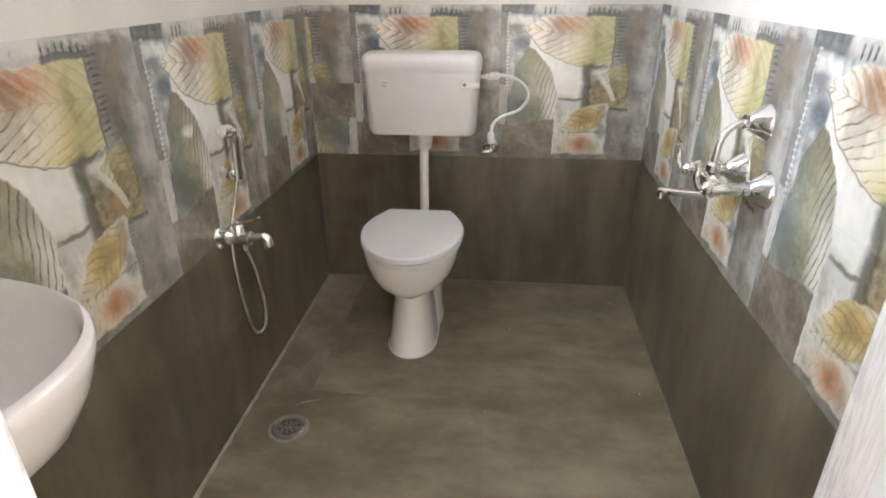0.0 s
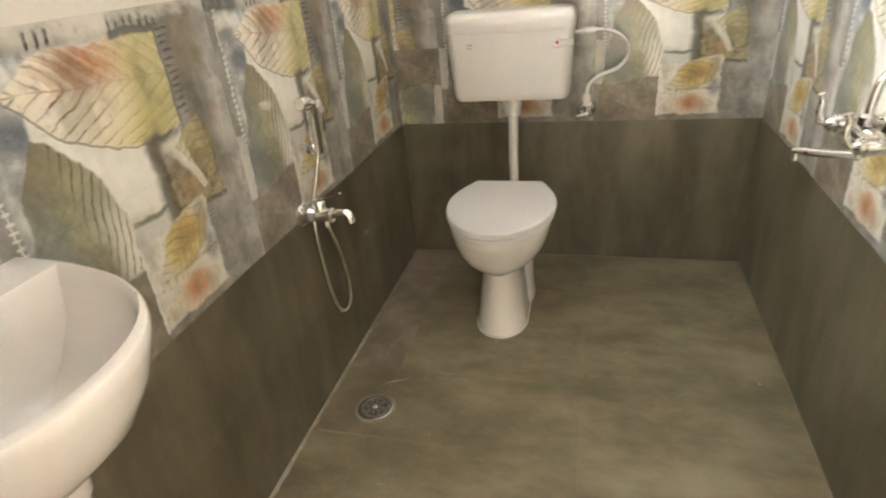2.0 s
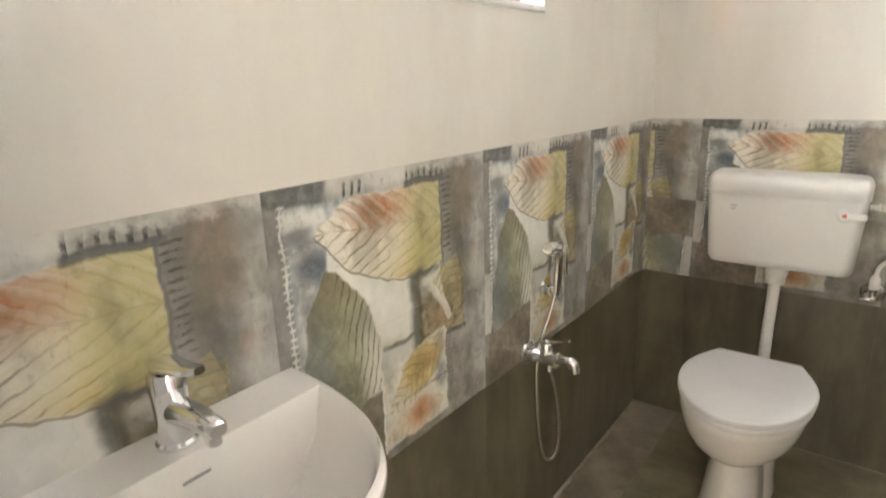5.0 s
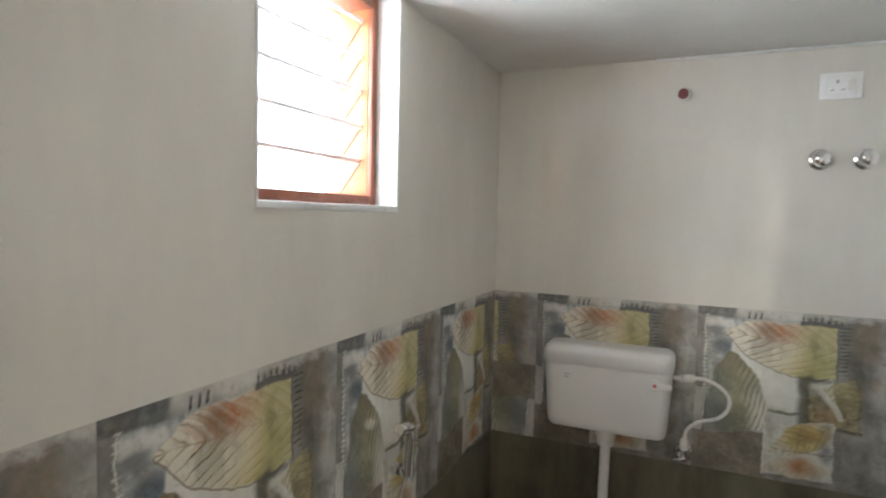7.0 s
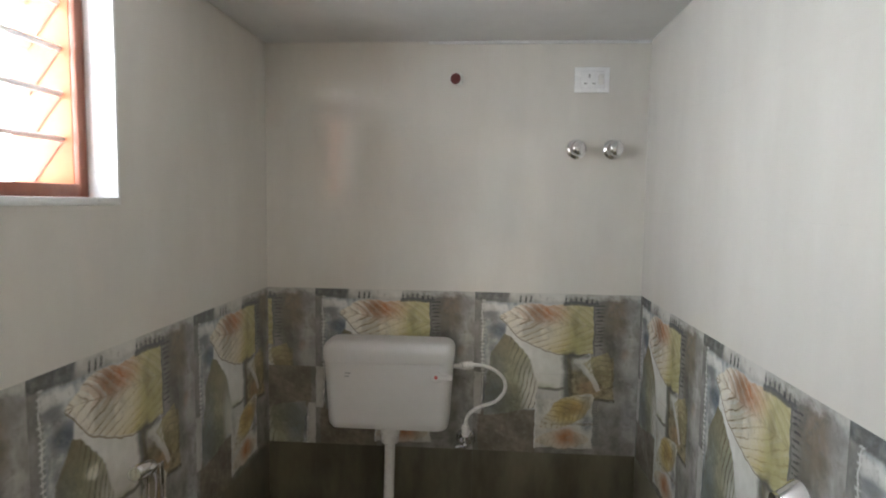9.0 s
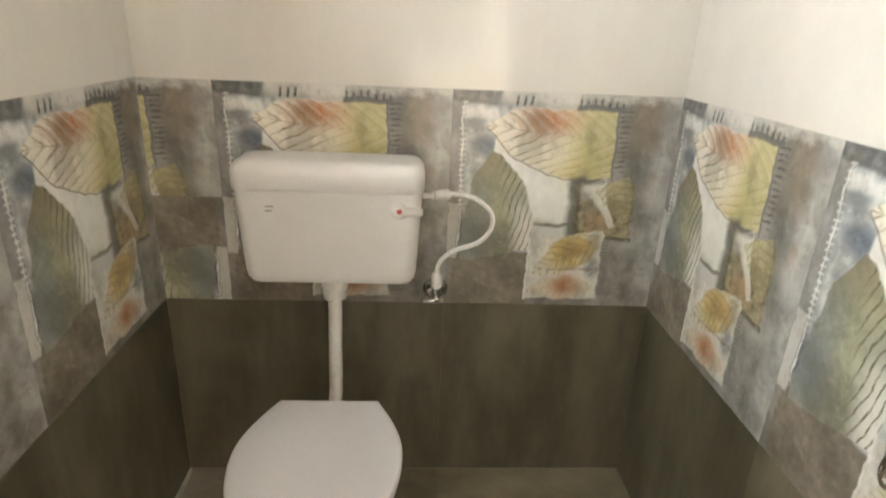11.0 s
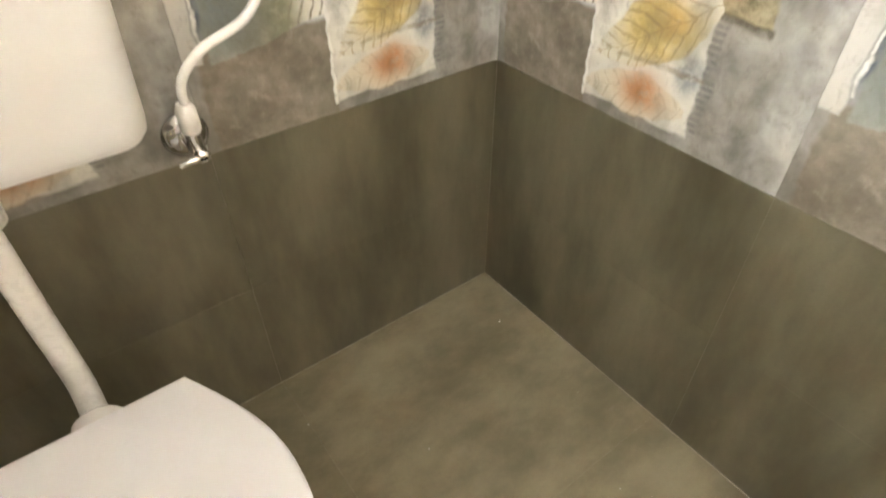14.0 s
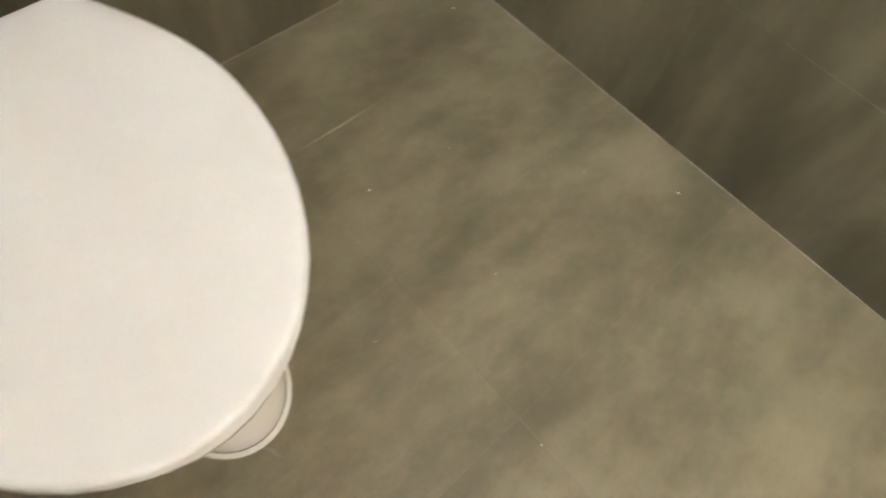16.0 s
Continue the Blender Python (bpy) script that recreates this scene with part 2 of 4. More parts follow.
    # lower left block, warm grey
    c = mix(tree, rect(0.03, 0.39, -0.1, 0.265), c, mix(tree, (cloud * 0.75 + fine * 0.25).ramp(0.33, 0.67), (0.16, 0.137, 0.106), (0.30, 0.265, 0.215)))
    # right column, darker above, pale at the far edge
    c = mix(tree, rect(0.72, 0.90, 0.60, 1.1, 0.03), c, mix(tree, (smear * 0.3 + cloud * 0.7).ramp(0.34, 0.66), (0.125, 0.122, 0.112), (0.32, 0.31, 0.285)))
    c = mix(tree, blob(0.86, 0.88, 0.12, 0.20) * fine.ramp(0.3, 0.55, 0.1, 0.6), c, (0.30, 0.225, 0.155))
    c = mix(tree, blob(0.93, 0.63, 0.05, 0.05) * 0.45, c, (0.45, 0.27, 0.15))
    c = mix(tree, qu.ramp(0.88, 0.95) * 0.7, c, mix(tree, (smear * 0.4 + cloud * 0.6).ramp(0.35, 0.65), (0.32, 0.315, 0.30), (0.58, 0.565, 0.53)))
    # bluish wash with navy stains behind the leaves
    wash = rect(0.06, 0.57, 0.27, 0.945, 0.012)
    c = mix(tree, wash, c, mix(tree, (cloud * 0.6 + fine * 0.4).ramp(0.35, 0.65), (0.30, 0.33, 0.35), (0.70, 0.70, 0.66)))
    for cu, cv, ru, rv, k in ((0.15, 0.765, 0.10, 0.07, 0.9), (0.10, 0.87, 0.06, 0.06, 0.6), (0.08, 0.36, 0.10, 0.13, 0.95), (0.20, 0.86, 0.05, 0.05, 0.45), (0.05, 0.60, 0.05, 0.22, 0.5)):
        c = mix(tree, blob(cu, cv, ru, rv) * fine.ramp(0.25, 0.6, 0.3, 1.0) * k, c, (0.085, 0.105, 0.14))
    # white paper between the leaves
    c = mix(tree, rect(0.19, 0.555, 0.30, 0.80, 0.008), c, mix(tree, cloud.ramp(0.3, 0.7), (0.70, 0.69, 0.63), (0.83, 0.815, 0.77)))
    c = mix(tree, blob(0.44, 0.39, 0.13, 0.07) * 0.75, c, (0.42, 0.44, 0.27))
    c = mix(tree, rect(0.06, 0.20, 0.885, 0.93, 0.012) * 0.85, c, (0.76, 0.75, 0.71))
    # tall olive leaf
    mask, s, d = leaf((0.185, 0.745), (0.27, 0.262), [(0, 0.01), (1, 0.31), (0.12, 0.13), (0.34, 0.235), (0.62, 0.305)], [(0, 0.01), (1, 0.42), (0.15, 0.14), (0.4, 0.26), (0.7, 0.36)])
    tone = mix(tree, (cloud * 0.7 + fine * 0.3).ramp(0.35, 0.64), (0.19, 0.195, 0.14), (0.36, 0.36, 0.245))
    tone = mix(tree, d.ramp(0.0, 0.11) * s.ramp(0.25, 0.8) * 0.85, tone, (0.66, 0.64, 0.56))
    tone = mix(tree, (d * -1).ramp(0.0, 0.10) * cloud.ramp(0.3, 0.6, 0.35, 0.75), tone, (0.29, 0.315, 0.30))
    tone = mix(tree, blob(0.12, 0.36, 0.10, 0.16) * fine.ramp(0.3, 0.6, 0.15, 0.6), tone, (0.16, 0.19, 0.21))
    tone = mix(tree, cloud.ramp(0.5, 0.68) * 0.5, tone, (0.45, 0.43, 0.30))
    tone = mix(tree, s.ramp(0.05, 0.45, 0.75, 0.0) * fine.ramp(0.25, 0.6, 0.4, 1.0), tone, (0.24, 0.20, 0.125))
    tone = mix(tree, d.ramp(0.02, 0.13) * s.ramp(0.45, 0.95) * cloud.ramp(0.35, 0.6, 0.45, 0.95), tone, (0.70, 0.68, 0.60))
    tone = mix(tree, veins(s, d, 7.5, -27, 0.17, 0.002, 20) * d.ramp(0.0, 0.05, 0.1, 0.9), tone, (0.12, 0.105, 0.065))
    c = mix(tree, mask, c, tone)
    # large leaf across the top, cut off square
    mask, s, d = leaf((0.150, 0.858), (0.80, 0.790), [(0, 0.01), (1, 0.40), (0.10, 0.10), (0.22, 0.20), (0.5, 0.30)], [(0, 0.01), (1, 0.28), (0.13, 0.15), (0.29, 0.275), (0.58, 0.375), (0.82, 0.35)])
    mask = mask * rect(0.0, 0.722, 0.0, 0.938, 0.004)
    tone = mix(tree, (qu * 0.8 + (qv * -0.5) + cloud * 0.25).ramp(-0.04, 0.30), (0.78, 0.73, 0.64), (0.60, 0.50, 0.20))
    tone = mix(tree, qu.ramp(0.50, 0.68) * fine.ramp(0.2, 0.5, 0.6, 1.0), tone, (0.45, 0.41, 0.20))
    tone = mix(tree, cloud.ramp(0.42, 0.66) * 0.35, tone, (0.78, 0.70, 0.46))
    tone = mix(tree, blob(0.42, 0.885, 0.22, 0.12, 0.1) * fine.ramp(0.25, 0.65, 0.65, 1.0), tone, (0.46, 0.205, 0.095))
    tone = mix(tree, rect(0.57, 0.73, 0.62, 0.93, 0.04) * 0.35, tone, (0.42, 0.39, 0.20))
    calm = qu.ramp(0.40, 0.62, 1.0, 0.42) * (blob(0.42, 0.885, 0.18, 0.10, 0.2) * -0.6 + 1.0) * smear.ramp(0.36, 0.56, 0.45, 1.0)
    stripes = (s * 8.5 + d.math("ABSOLUTE") * 17 + d * d * 45).math("FRACT").ramp(0.55, 0.9)
    tone = mix(tree, stripes * qu.ramp(0.30, 0.62, 0.95, 0.3) * calm * cloud.ramp(0.35, 0.6, 0.4, 1.0), tone, (0.82, 0.79, 0.70))
    tone = mix(tree, veins(s, d, 8.5, -17, 0.12, 0.004, 45) * calm * d.ramp(-0.03, 0.03, 0.92, 0.6) * cloud.ramp(0.3, 0.55, 0.65, 1.0), tone, (0.20, 0.135, 0.07))
    c = mix(tree, mask, c, tone)
    edge = leaf((0.145, 0.856), (0.80, 0.788), [(0, 0.0), (1, 0.40), (0.10, 0.10), (0.22, 0.20), (0.5, 0.30)], [(0, 0.012), (1, 0.285), (0.13, 0.16), (0.29, 0.286), (0.58, 0.386), (0.82, 0.36)])[0]
    c = mix(tree, (edge - mask).ramp(0.4, 0.8) * rect(0.0, 0.72, 0.0, 0.90, 0.004) * 0.7, c, (0.24, 0.18, 0.09))
    # brown panel with a pale stem and small leaf
    c = mix(tree, rect(0.545, 0.63, 0.34, 0.64, 0.02) * 0.8, c, (0.13, 0.13, 0.105))
    c = mix(tree, rect(0.58, 0.85, 0.345, 0.615), c, mix(tree, (fine * 0.35 + cloud * 0.65).ramp(0.38, 0.60), (0.135, 0.115, 0.07), (0.40, 0.345, 0.225)))
    c = mix(tree, leaf((0.76, 0.40), (0.655, 0.615), [(0, 0.03), (1, 0.10), (0.5, 0.05)], [(0, 0.03), (1, 0.10), (0.5, 0.05)])[0], c, (0.68, 0.665, 0.60))
    c = mix(tree, rect(0.59, 0.70, 0.53, 0.612, 0.012) * 0.6, c, (0.62, 0.605, 0.54))
    mask, s, d = leaf((0.82, 0.43), (0.74, 0.612), [(0, 0.03), (1, 0.16), (0.5, 0.12)], [(0, 0.03), (1, 0.16), (0.5, 0.12)])
    c = mix(tree, mask * cloud.ramp(0.35, 0.6, 0.35, 0.8), c, (0.47, 0.42, 0.24))
    c = mix(tree, mask * veins(s, d, 6, -16, 0.2) * 0.45, c, (0.20, 0.17, 0.11))
    c = mix(tree, blob(0.70, 0.42, 0.10, 0.08) * fine.ramp(0.3, 0.6, 0.1, 0.6), c, (0.36, 0.20, 0.10))
    c = mix(tree, rect(0.58, 0.604, 0.345, 0.615, 0.010) * 0.7, c, (0.085, 0.08, 0.06))
    c = mix(tree, rect(0.60, 0.86, 0.335, 0.352, 0.006) * fine.ramp(0.3, 0.55, 0.3, 0.9), c, (0.10, 0.09, 0.07))
    # small pale panel with a yellow leaf and an orange stain
    c = mix(tree, rect(0.385, 0.735, 0.035, 0.345), c, mix(tree, cloud.ramp(0.3, 0.7), (0.55, 0.53, 0.47), (0.72, 0.70, 0.63)))
    c = mix(tree, rect(0.395, 0.53, 0.34, 0.405), c, (0.58, 0.57, 0.53))
    mask, s, d = leaf((0.405, 0.155), (0.73, 0.365), [(0, 0.0), (1, 0.04), (0.25, 0.12), (0.5, 0.17), (0.8, 0.12)], [(0, 0.0), (1, 0.04), (0.25, 0.11), (0.5, 0.16), (0.8, 0.13)])
    tone = mix(tree, (cloud * 0.6 + fine * 0.4).ramp(0.36, 0.62), (0.46, 0.34, 0.13), (0.62, 0.50, 0.24))
    tone = mix(tree, blob(0.59, 0.275, 0.19, 0.13, 0.35), (0.60, 0.57, 0.47), tone)
    tone = mix(tree, blob(0.63, 0.30, 0.08, 0.06) * 0.4, tone, (0.52, 0.30, 0.10))
    c = mix(tree, mask, c, mix(tree, veins(s, d, 9, -22, 0.16, 0.003, 60) * 0.55, tone, (0.27, 0.19, 0.09)))
    mask, s, d = leaf((0.385, 0.075), (0.72, 0.10), [(0, 0.0), (1, 0.02), (0.4, 0.13), (0.7, 0.11)], [(0, 0.0), (1, 0.02), (0.4, 0.11), (0.7, 0.10)])
    c = mix(tree, mask * 0.7, c, mix(tree, veins(s, d, 9, -20, 0.14, 0.002) * 0.45, (0.62, 0.54, 0.40), (0.30, 0.22, 0.13)))
    c = mix(tree, blob(0.575, 0.105, 0.125, 0.095, 0.0) * fine.ramp(0.2, 0.55, 0.5, 1.0), c, (0.46, 0.21, 0.09))
    c = mix(tree, blob(0.70, 0.20, 0.055, 0.085) * fine.ramp(0.3, 0.6, 0.2, 0.75), c, (0.10, 0.125, 0.16))
    c = mix(tree, rect(0.735, 0.765, 0.03, 0.33, 0.004) * (v * 60).math("FRACT").ramp(0.3, 0.6) * fine.ramp(0.4, 0.6, 0.05, 0.6), c, (0.14, 0.14, 0.14))
    c = mix(tree, rect(0.40, 0.56, 0.398, 0.416, 0.006) * fine.ramp(0.3, 0.55, 0.2, 0.8), c, (0.13, 0.12, 0.10))
    c = mix(tree, rect(0.42, 0.74, 0.185, 0.200, 0.006) * fine.ramp(0.35, 0.55, 0.0, 0.55), c, (0.22, 0.17, 0.10))
    c = mix(tree, rect(0.383, 0.392, 0.03, 0.39, 0.002) * 0.8, c, (0.76, 0.75, 0.70))
    # dark slate strip and stitched seams
    c = mix(tree, rect(-0.1, 0.055, 0.30, 1.1, 0.004) * 0.8, c, mix(tree, (smear * 0.4 + cloud * 0.6).ramp(0.35, 0.65), (0.17, 0.17, 0.16), (0.36, 0.35, 0.33)))
    c = mix(tree, rect(-0.1, 0.215, 0.945, 1.1, 0.006), c, mix(tree, fine.ramp(0.3, 0.7), (0.12, 0.125, 0.125), (0.22, 0.225, 0.22)))
    c = mix(tree, rect(0.215, 0.56, 0.95, 1.1, 0.02) * 0.85, c, mix(tree, cloud.ramp(0.3, 0.7), (0.50, 0.48, 0.44), (0.74, 0.72, 0.68)))
    stitch = ((v + (cloud - 0.5) * 0.05) * 44).math("FRACT").ramp(0.55, 0.75)
    c = mix(tree, rect(0.049, 0.056, 0.28, 0.95, 0.003) * fine.ramp(0.3, 0.55, 0.35, 1.0), c, (0.78, 0.77, 0.73))
    c = mix(tree, rect(0.041, 0.067, 0.45, 0.95, 0.005) * stitch * cloud.ramp(0.38, 0.56, 0.1, 0.9), c, (0.76, 0.75, 0.72))
    c = mix(tree, rect(0.0, 0.046, 0.235, 0.50, 0.005) * 0.75, c, (0.66, 0.645, 0.60))
    comb = ((u + (cloud - 0.5) * 0.05) * 32).math("FRACT").ramp(0.5, 0.75) * fine.ramp(0.3, 0.5, 0.3, 1.0)
    comb2 = ((v + (cloud - 0.5) * 0.06) * 46).math("FRACT").ramp(0.5, 0.75) * fine.ramp(0.36, 0.52, 0.1, 1.0)
    top = rect(0.27, 0.36, 0.945, 0.985, 0.006).math("MAXIMUM", rect(0.545, 0.74, 0.94, 0.985, 0.006))
    c = mix(tree, top * comb * 0.95, c, (0.06, 0.063, 0.068))
    c = mix(tree, rect(0.54, 0.75, 0.925, 0.948, 0.005) * 0.9, c, (0.12, 0.125, 0.13))
    c = mix(tree, rect(0.735, 0.785, 0.66, 0.945, 0.012) * comb2 * 0.85, c, (0.07, 0.07, 0.072))
    c = mix(tree, rect(0.722, 0.733, 0.62, 0.94, 0.004) * 0.65, c, (0.12, 0.125, 0.12))
    c = mix(tree, rect(0.58, 0.70, 0.605, 0.630, 0.012) * 0.7, c, (0.12, 0.12, 0.115))
    fade = (qv + (fine - 0.5) * 0.09).ramp(0.955, 1.0) * qu.ramp(0.2, 0.26) * 0.7
    c = mix(tree, fade * cloud.ramp(0.35, 0.55, 0.25, 1.0), c, (0.66, 0.64, 0.59))
    # soft dark washes, thinner over the white paper
    paper = rect(0.22, 0.56, 0.36, 0.72, 0.05) * -0.75 + 1.0
    halo = noise_of(tree, q, 4.5, 3, 0.5, (1.5, 1.0, 1))
    c = mix(tree, halo.ramp(0.36, 0.52, 0.38, 0.0) * paper, c, (0.13, 0.118, 0.085))
    wetness = noise_of(tree, q, 13, 5, 0.7)
    c = mix(tree, wetness.ramp(0.52, 0.74, 0.0, 0.14), c, (0.60, 0.57, 0.49))
    c = mix(tree, wetness.ramp(0.28, 0.48, 0.34, 0.0) * paper, c, (0.15, 0.135, 0.10))
    brush = noise_of(tree, q, 34, 4, 0.7, (1.6, 0.8, 1))
    c = mix(tree, brush.ramp(0.56, 0.76, 0.0, 0.08), c, (0.66, 0.63, 0.55))
    c = mix(tree, brush.ramp(0.28, 0.46, 0.30, 0.0) * paper, c, (0.14, 0.125, 0.095))
    set_in(tree, p, "Base Color", c)
    set_in(tree, p, "Roughness", fine.ramp(0.3, 0.7, 0.09, 0.15))
    bump(tree, p, fine, 0.02, 0.001)
    return m


LEAF = leaf_print()

# ---- mesh helpers ----


def mesh_of(name, bm, material, smooth=True):
    data = bpy.data.meshes.new(name)
    bm.normal_update()
    bm.to_mesh(data)
    bm.free()
    data.materials.append(material)
    if smooth:
        for f in data.polygons:
            f.use_smooth = True
        data.set_sharp_from_angle(angle=radians(38))
    return data


def part(name, bm, material, parent, label="", smooth=True):
    ob = new(name, mesh_of(name, bm, material, smooth))
    ob.parent = parent
    if label:
        tagged(ob, label)
    return ob


def thing(name, place, label, category, group="", kind=""):
    ob = new(name)
    ob.empty_display_size = 0.05
    ob.location = place
    return tagged(ob, label, category, group, kind)


def box(x0, x1, y0, y1, z0, z1, bevel=0.0, segments=2, bm=None):
    bm = bm or bmesh.new()
    made = bmesh.ops.create_cube(bm, size=1.0)["verts"]
    for v in made:
        v.co = Vector((x0 + (v.co.x + 0.5) * (x1 - x0), y0 + (v.co.y + 0.5) * (y1 - y0), z0 + (v.co.z + 0.5) * (z1 - z0)))
    if bevel:
        edges = list({e for v in made for e in v.link_edges})
        bmesh.ops.bevel(bm, geom=edges, offset=bevel, segments=segments, profile=0.5, affect="EDGES")
    return bm


def loft(rings, bm=None, cap=(True, True)):
    """Skin through rings of equally many points."""
    bm = bm or bmesh.new()
    rows = [[bm.verts.new(co) for co in ring] for ring in rings]
    n = len(rows[0])
    for a, b in zip(rows, rows[1:]):
        for i in range(n):
            bm.faces.new((a[i], a[(i + 1) % n], b[(i + 1) % n], b[i]))
    if cap[0]:
        bm.faces.new(rows[0][::-1])
    if cap[1]:
        bm.faces.new(rows[-1])
    bmesh.ops.recalc_face_normals(bm, faces=bm.faces)
    return bm


def lathe(profile, m=None, count=32, bm=None, cap=(True, True)):
    """Turned body: profile of (radius, height) about z, laid by the pose m."""
    m = m or Matrix()
    rings = [[m @ Vector((r * math.cos(2 * math.pi * i / count), r * math.sin(2 * math.pi * i / count), z)) for i in range(count)] for r, z in profile]
    return loft(rings, bm, cap)


def along(a, b):
    """A pose at a whose z axis points to b."""
    return Matrix.Translation(a) @ (Vector(b) - Vector(a)).to_track_quat("Z", "Y").to_matrix().to_4x4()


def smooth_path(points, steps=10):
    """Catmull-Rom through the points."""
    pts = [Vector(p) for p in points]
    pts = [2 * pts[0] - pts[1]] + pts + [2 * pts[-1] - pts[-2]]
    out = []
    for a, b, c, d in zip(pts, pts[1:], pts[2:], pts[3:]):
        for i in range(steps):
            t = i / steps
            out.append(0.5 * (2 * b + (c - a) * t + (2 * a - 5 * b + 4 * c - d) * t * t + (3 * b - a - 3 * c + d) * t ** 3))
    return out + [pts[-2]]


def tube(points, radius, count=14, bm=None, twist=None):
    """A tube along points. twist: (lobes, depth, turns per metre) for rope."""
    rings, up, run = [], None, 0.0
    for i, p in enumerate(points):
        t = (points[min(i + 1, len(points) - 1)] - points[max(i - 1, 0)]).normalized()
        if up is None:
            up = t.orthogonal().normalized()
        up = (up - t * up.dot(t)).normalized()
        side = t.cross(up)
        if i:
            run += (p - points[i - 1]).length
        ring = []
        for k in range(count):
            a = 2 * math.pi * k / count
            r = radius
            if twist:
                r = radius * (1 - twist[1] + twist[1] * abs(math.cos(twist[0] * 0.5 * (a + run * twist[2]))))
            ring.append(p + (up * math.cos(a) + side * math.sin(a)) * r)
        rings.append(ring)
    return loft(rings, bm)


def rounded(w, d, r, n=6):
    """Outline of a rounded rectangle, centred."""
    out = []
    for cx, cy, a0 in ((w / 2 - r, d / 2 - r, 0), (-w / 2 + r, d / 2 - r, 90), (-w / 2 + r, -d / 2 + r, 180), (w / 2 - r, -d / 2 + r, 270)):
        for i in range(n + 1):
            a = radians(a0 + 90 * i / n)
            out.append((cx + r * math.cos(a), cy + r * math.sin(a)))
    return out


# ---- plan ----
W, H = 1.382, 2.10              # room width, ceiling
FRONT, OUTER = -2.33, -2.46     # front wall's two faces
DOOR_L, DOOR_R, DOOR_H = 0.62, 1.29, 2.03
WIN_Y0, WIN_Y1, WIN_Z = -1.443, -0.877, 1.516
T = 0.008                       # tile thickness


def structure(name, bm, material, label, category):
    return tagged(new(name, mesh_of(name, bm, material, False)), label, category, kind="structure")


# walls stand T behind the tiled planes; the grout shows in the joints
wall_left = box(-0.22, -T + 0.0008, OUTER, WIN_Y0, -0.1, H + 0.05)
box(-0.22, -T + 0.0008, WIN_Y1, 0.20, -0.1, H + 0.05, bm=wall_left)
box(-0.22, -T + 0.0008, WIN_Y0, WIN_Y1, -0.1, WIN_Z, bm=wall_left)
wall_west = structure("wall_west", wall_left, GROUT, "wall tiled dark below, leaf prints, white above", "wall")
wall_north = structure("wall_north", box(-T, W + T, T - 0.0008, 0.20, -0.1, H + 0.05), GROUT, "back wall tiled dark, leaf prints and white", "wall")
wall_east = structure("wall_east", box(W + T - 0.0008, W + 0.22, OUTER, 0.20, -0.1, H + 0.05), GROUT, "wall tiled dark below, leaf prints, white above", "wall")
front_bm = box(-T, DOOR_L, OUTER, FRONT, -0.1, H + 0.05)
box(DOOR_R, W + T, OUTER, FRONT, -0.1, H + 0.05, bm=front_bm)
box(DOOR_L, DOOR_R, OUTER, FRONT, DOOR_H, H + 0.05, bm=front_bm)
wall_south = structure("wall_south", front_bm, REVEAL, "white front wall with the doorway", "wall")
floor = structure("floor", box(-T, W + T, FRONT, T, -0.12, -0.0075), GROUT, "grey cement-look tiled bathroom floor", "floor")
ceiling = structure("ceiling", box(-0.22, W + 0.22, -5.0, 0.20, H, H + 0.15), PLASTER, "plain low white painted ceiling", "ceiling")

structure("ceiling_bead", box(0.60, W, -0.012, 0.0, H - 0.010, H, 0.004), REVEAL, "thin white filler bead under the ceiling", "trim")

# unseen hall, added behind the doorway to bounce the fill lamp; far side open
structure("hall_floor", box(-1.2, 2.6, -5.0, FRONT, -0.13, -0.012), FLOOR, "grey hall floor beyond the doorway", "floor")
structure("hall_wall_west", box(-1.35, -1.2, -5.0, OUTER, -0.13, H + 0.1), HALL, "plain painted hall wall", "wall")
structure("hall_wall_east", box(2.6, 2.75, -5.0, OUTER, -0.13, H + 0.1), HALL, "plain painted hall wall", "wall")
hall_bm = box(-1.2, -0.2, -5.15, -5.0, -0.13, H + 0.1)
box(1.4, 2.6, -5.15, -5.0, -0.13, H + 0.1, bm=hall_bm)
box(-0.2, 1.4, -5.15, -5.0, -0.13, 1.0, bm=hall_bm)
structure("hall_wall_south", hall_bm, HALL, "plain unseen hall wall with an added opening", "wall")
side_bm = box(-1.35, -0.22, OUTER, OUTER + 0.15, -0.13, H + 0.1)
box(W + 0.22, 2.75, OUTER, OUTER + 0.15, -0.13, H + 0.1, bm=side_bm)
structure("hall_wall_north", side_bm, HALL, "plain painted hall wall beside the bathroom", "wall")
structure("hall_ceiling", box(-1.35, 2.75, -5.15, OUTER, H + 0.1, H + 0.2), HALL, "plain hall ceiling", "ceiling")
structure("ground", box(-400, 400, -400, 400, -0.6, -0.5), CEMENT, "plain ground round the house", "ground")

# white timber lining round the doorway
frame_bm = box(DOOR_L - 0.004, DOOR_L + 0.046, OUTER - 0.004, FRONT + 0.040, -0.012, DOOR_H + 0.03, 0.003)
box(DOOR_R + 0.004, DOOR_R + 0.035, OUTER - 0.004, FRONT + 0.012, -0.012, DOOR_H + 0.03, 0.003, bm=frame_bm)
box(DOOR_L + 0.046, DOOR_R + 0.004, OUTER - 0.004, FRONT + 0.012, DOOR_H - 0.004, DOOR_H + 0.03, 0.003, bm=frame_bm)
structure("door_frame", frame_bm, REVEAL, "white painted frame lining the doorway", "door frame")

# ---- window ----
window = tagged(new("window_1"), "small louvred window in brown wooden frame with daylit orange lining", "window", kind="structure")
window.location = (0, (WIN_Y0 + WIN_Y1) / 2, WIN_Z)


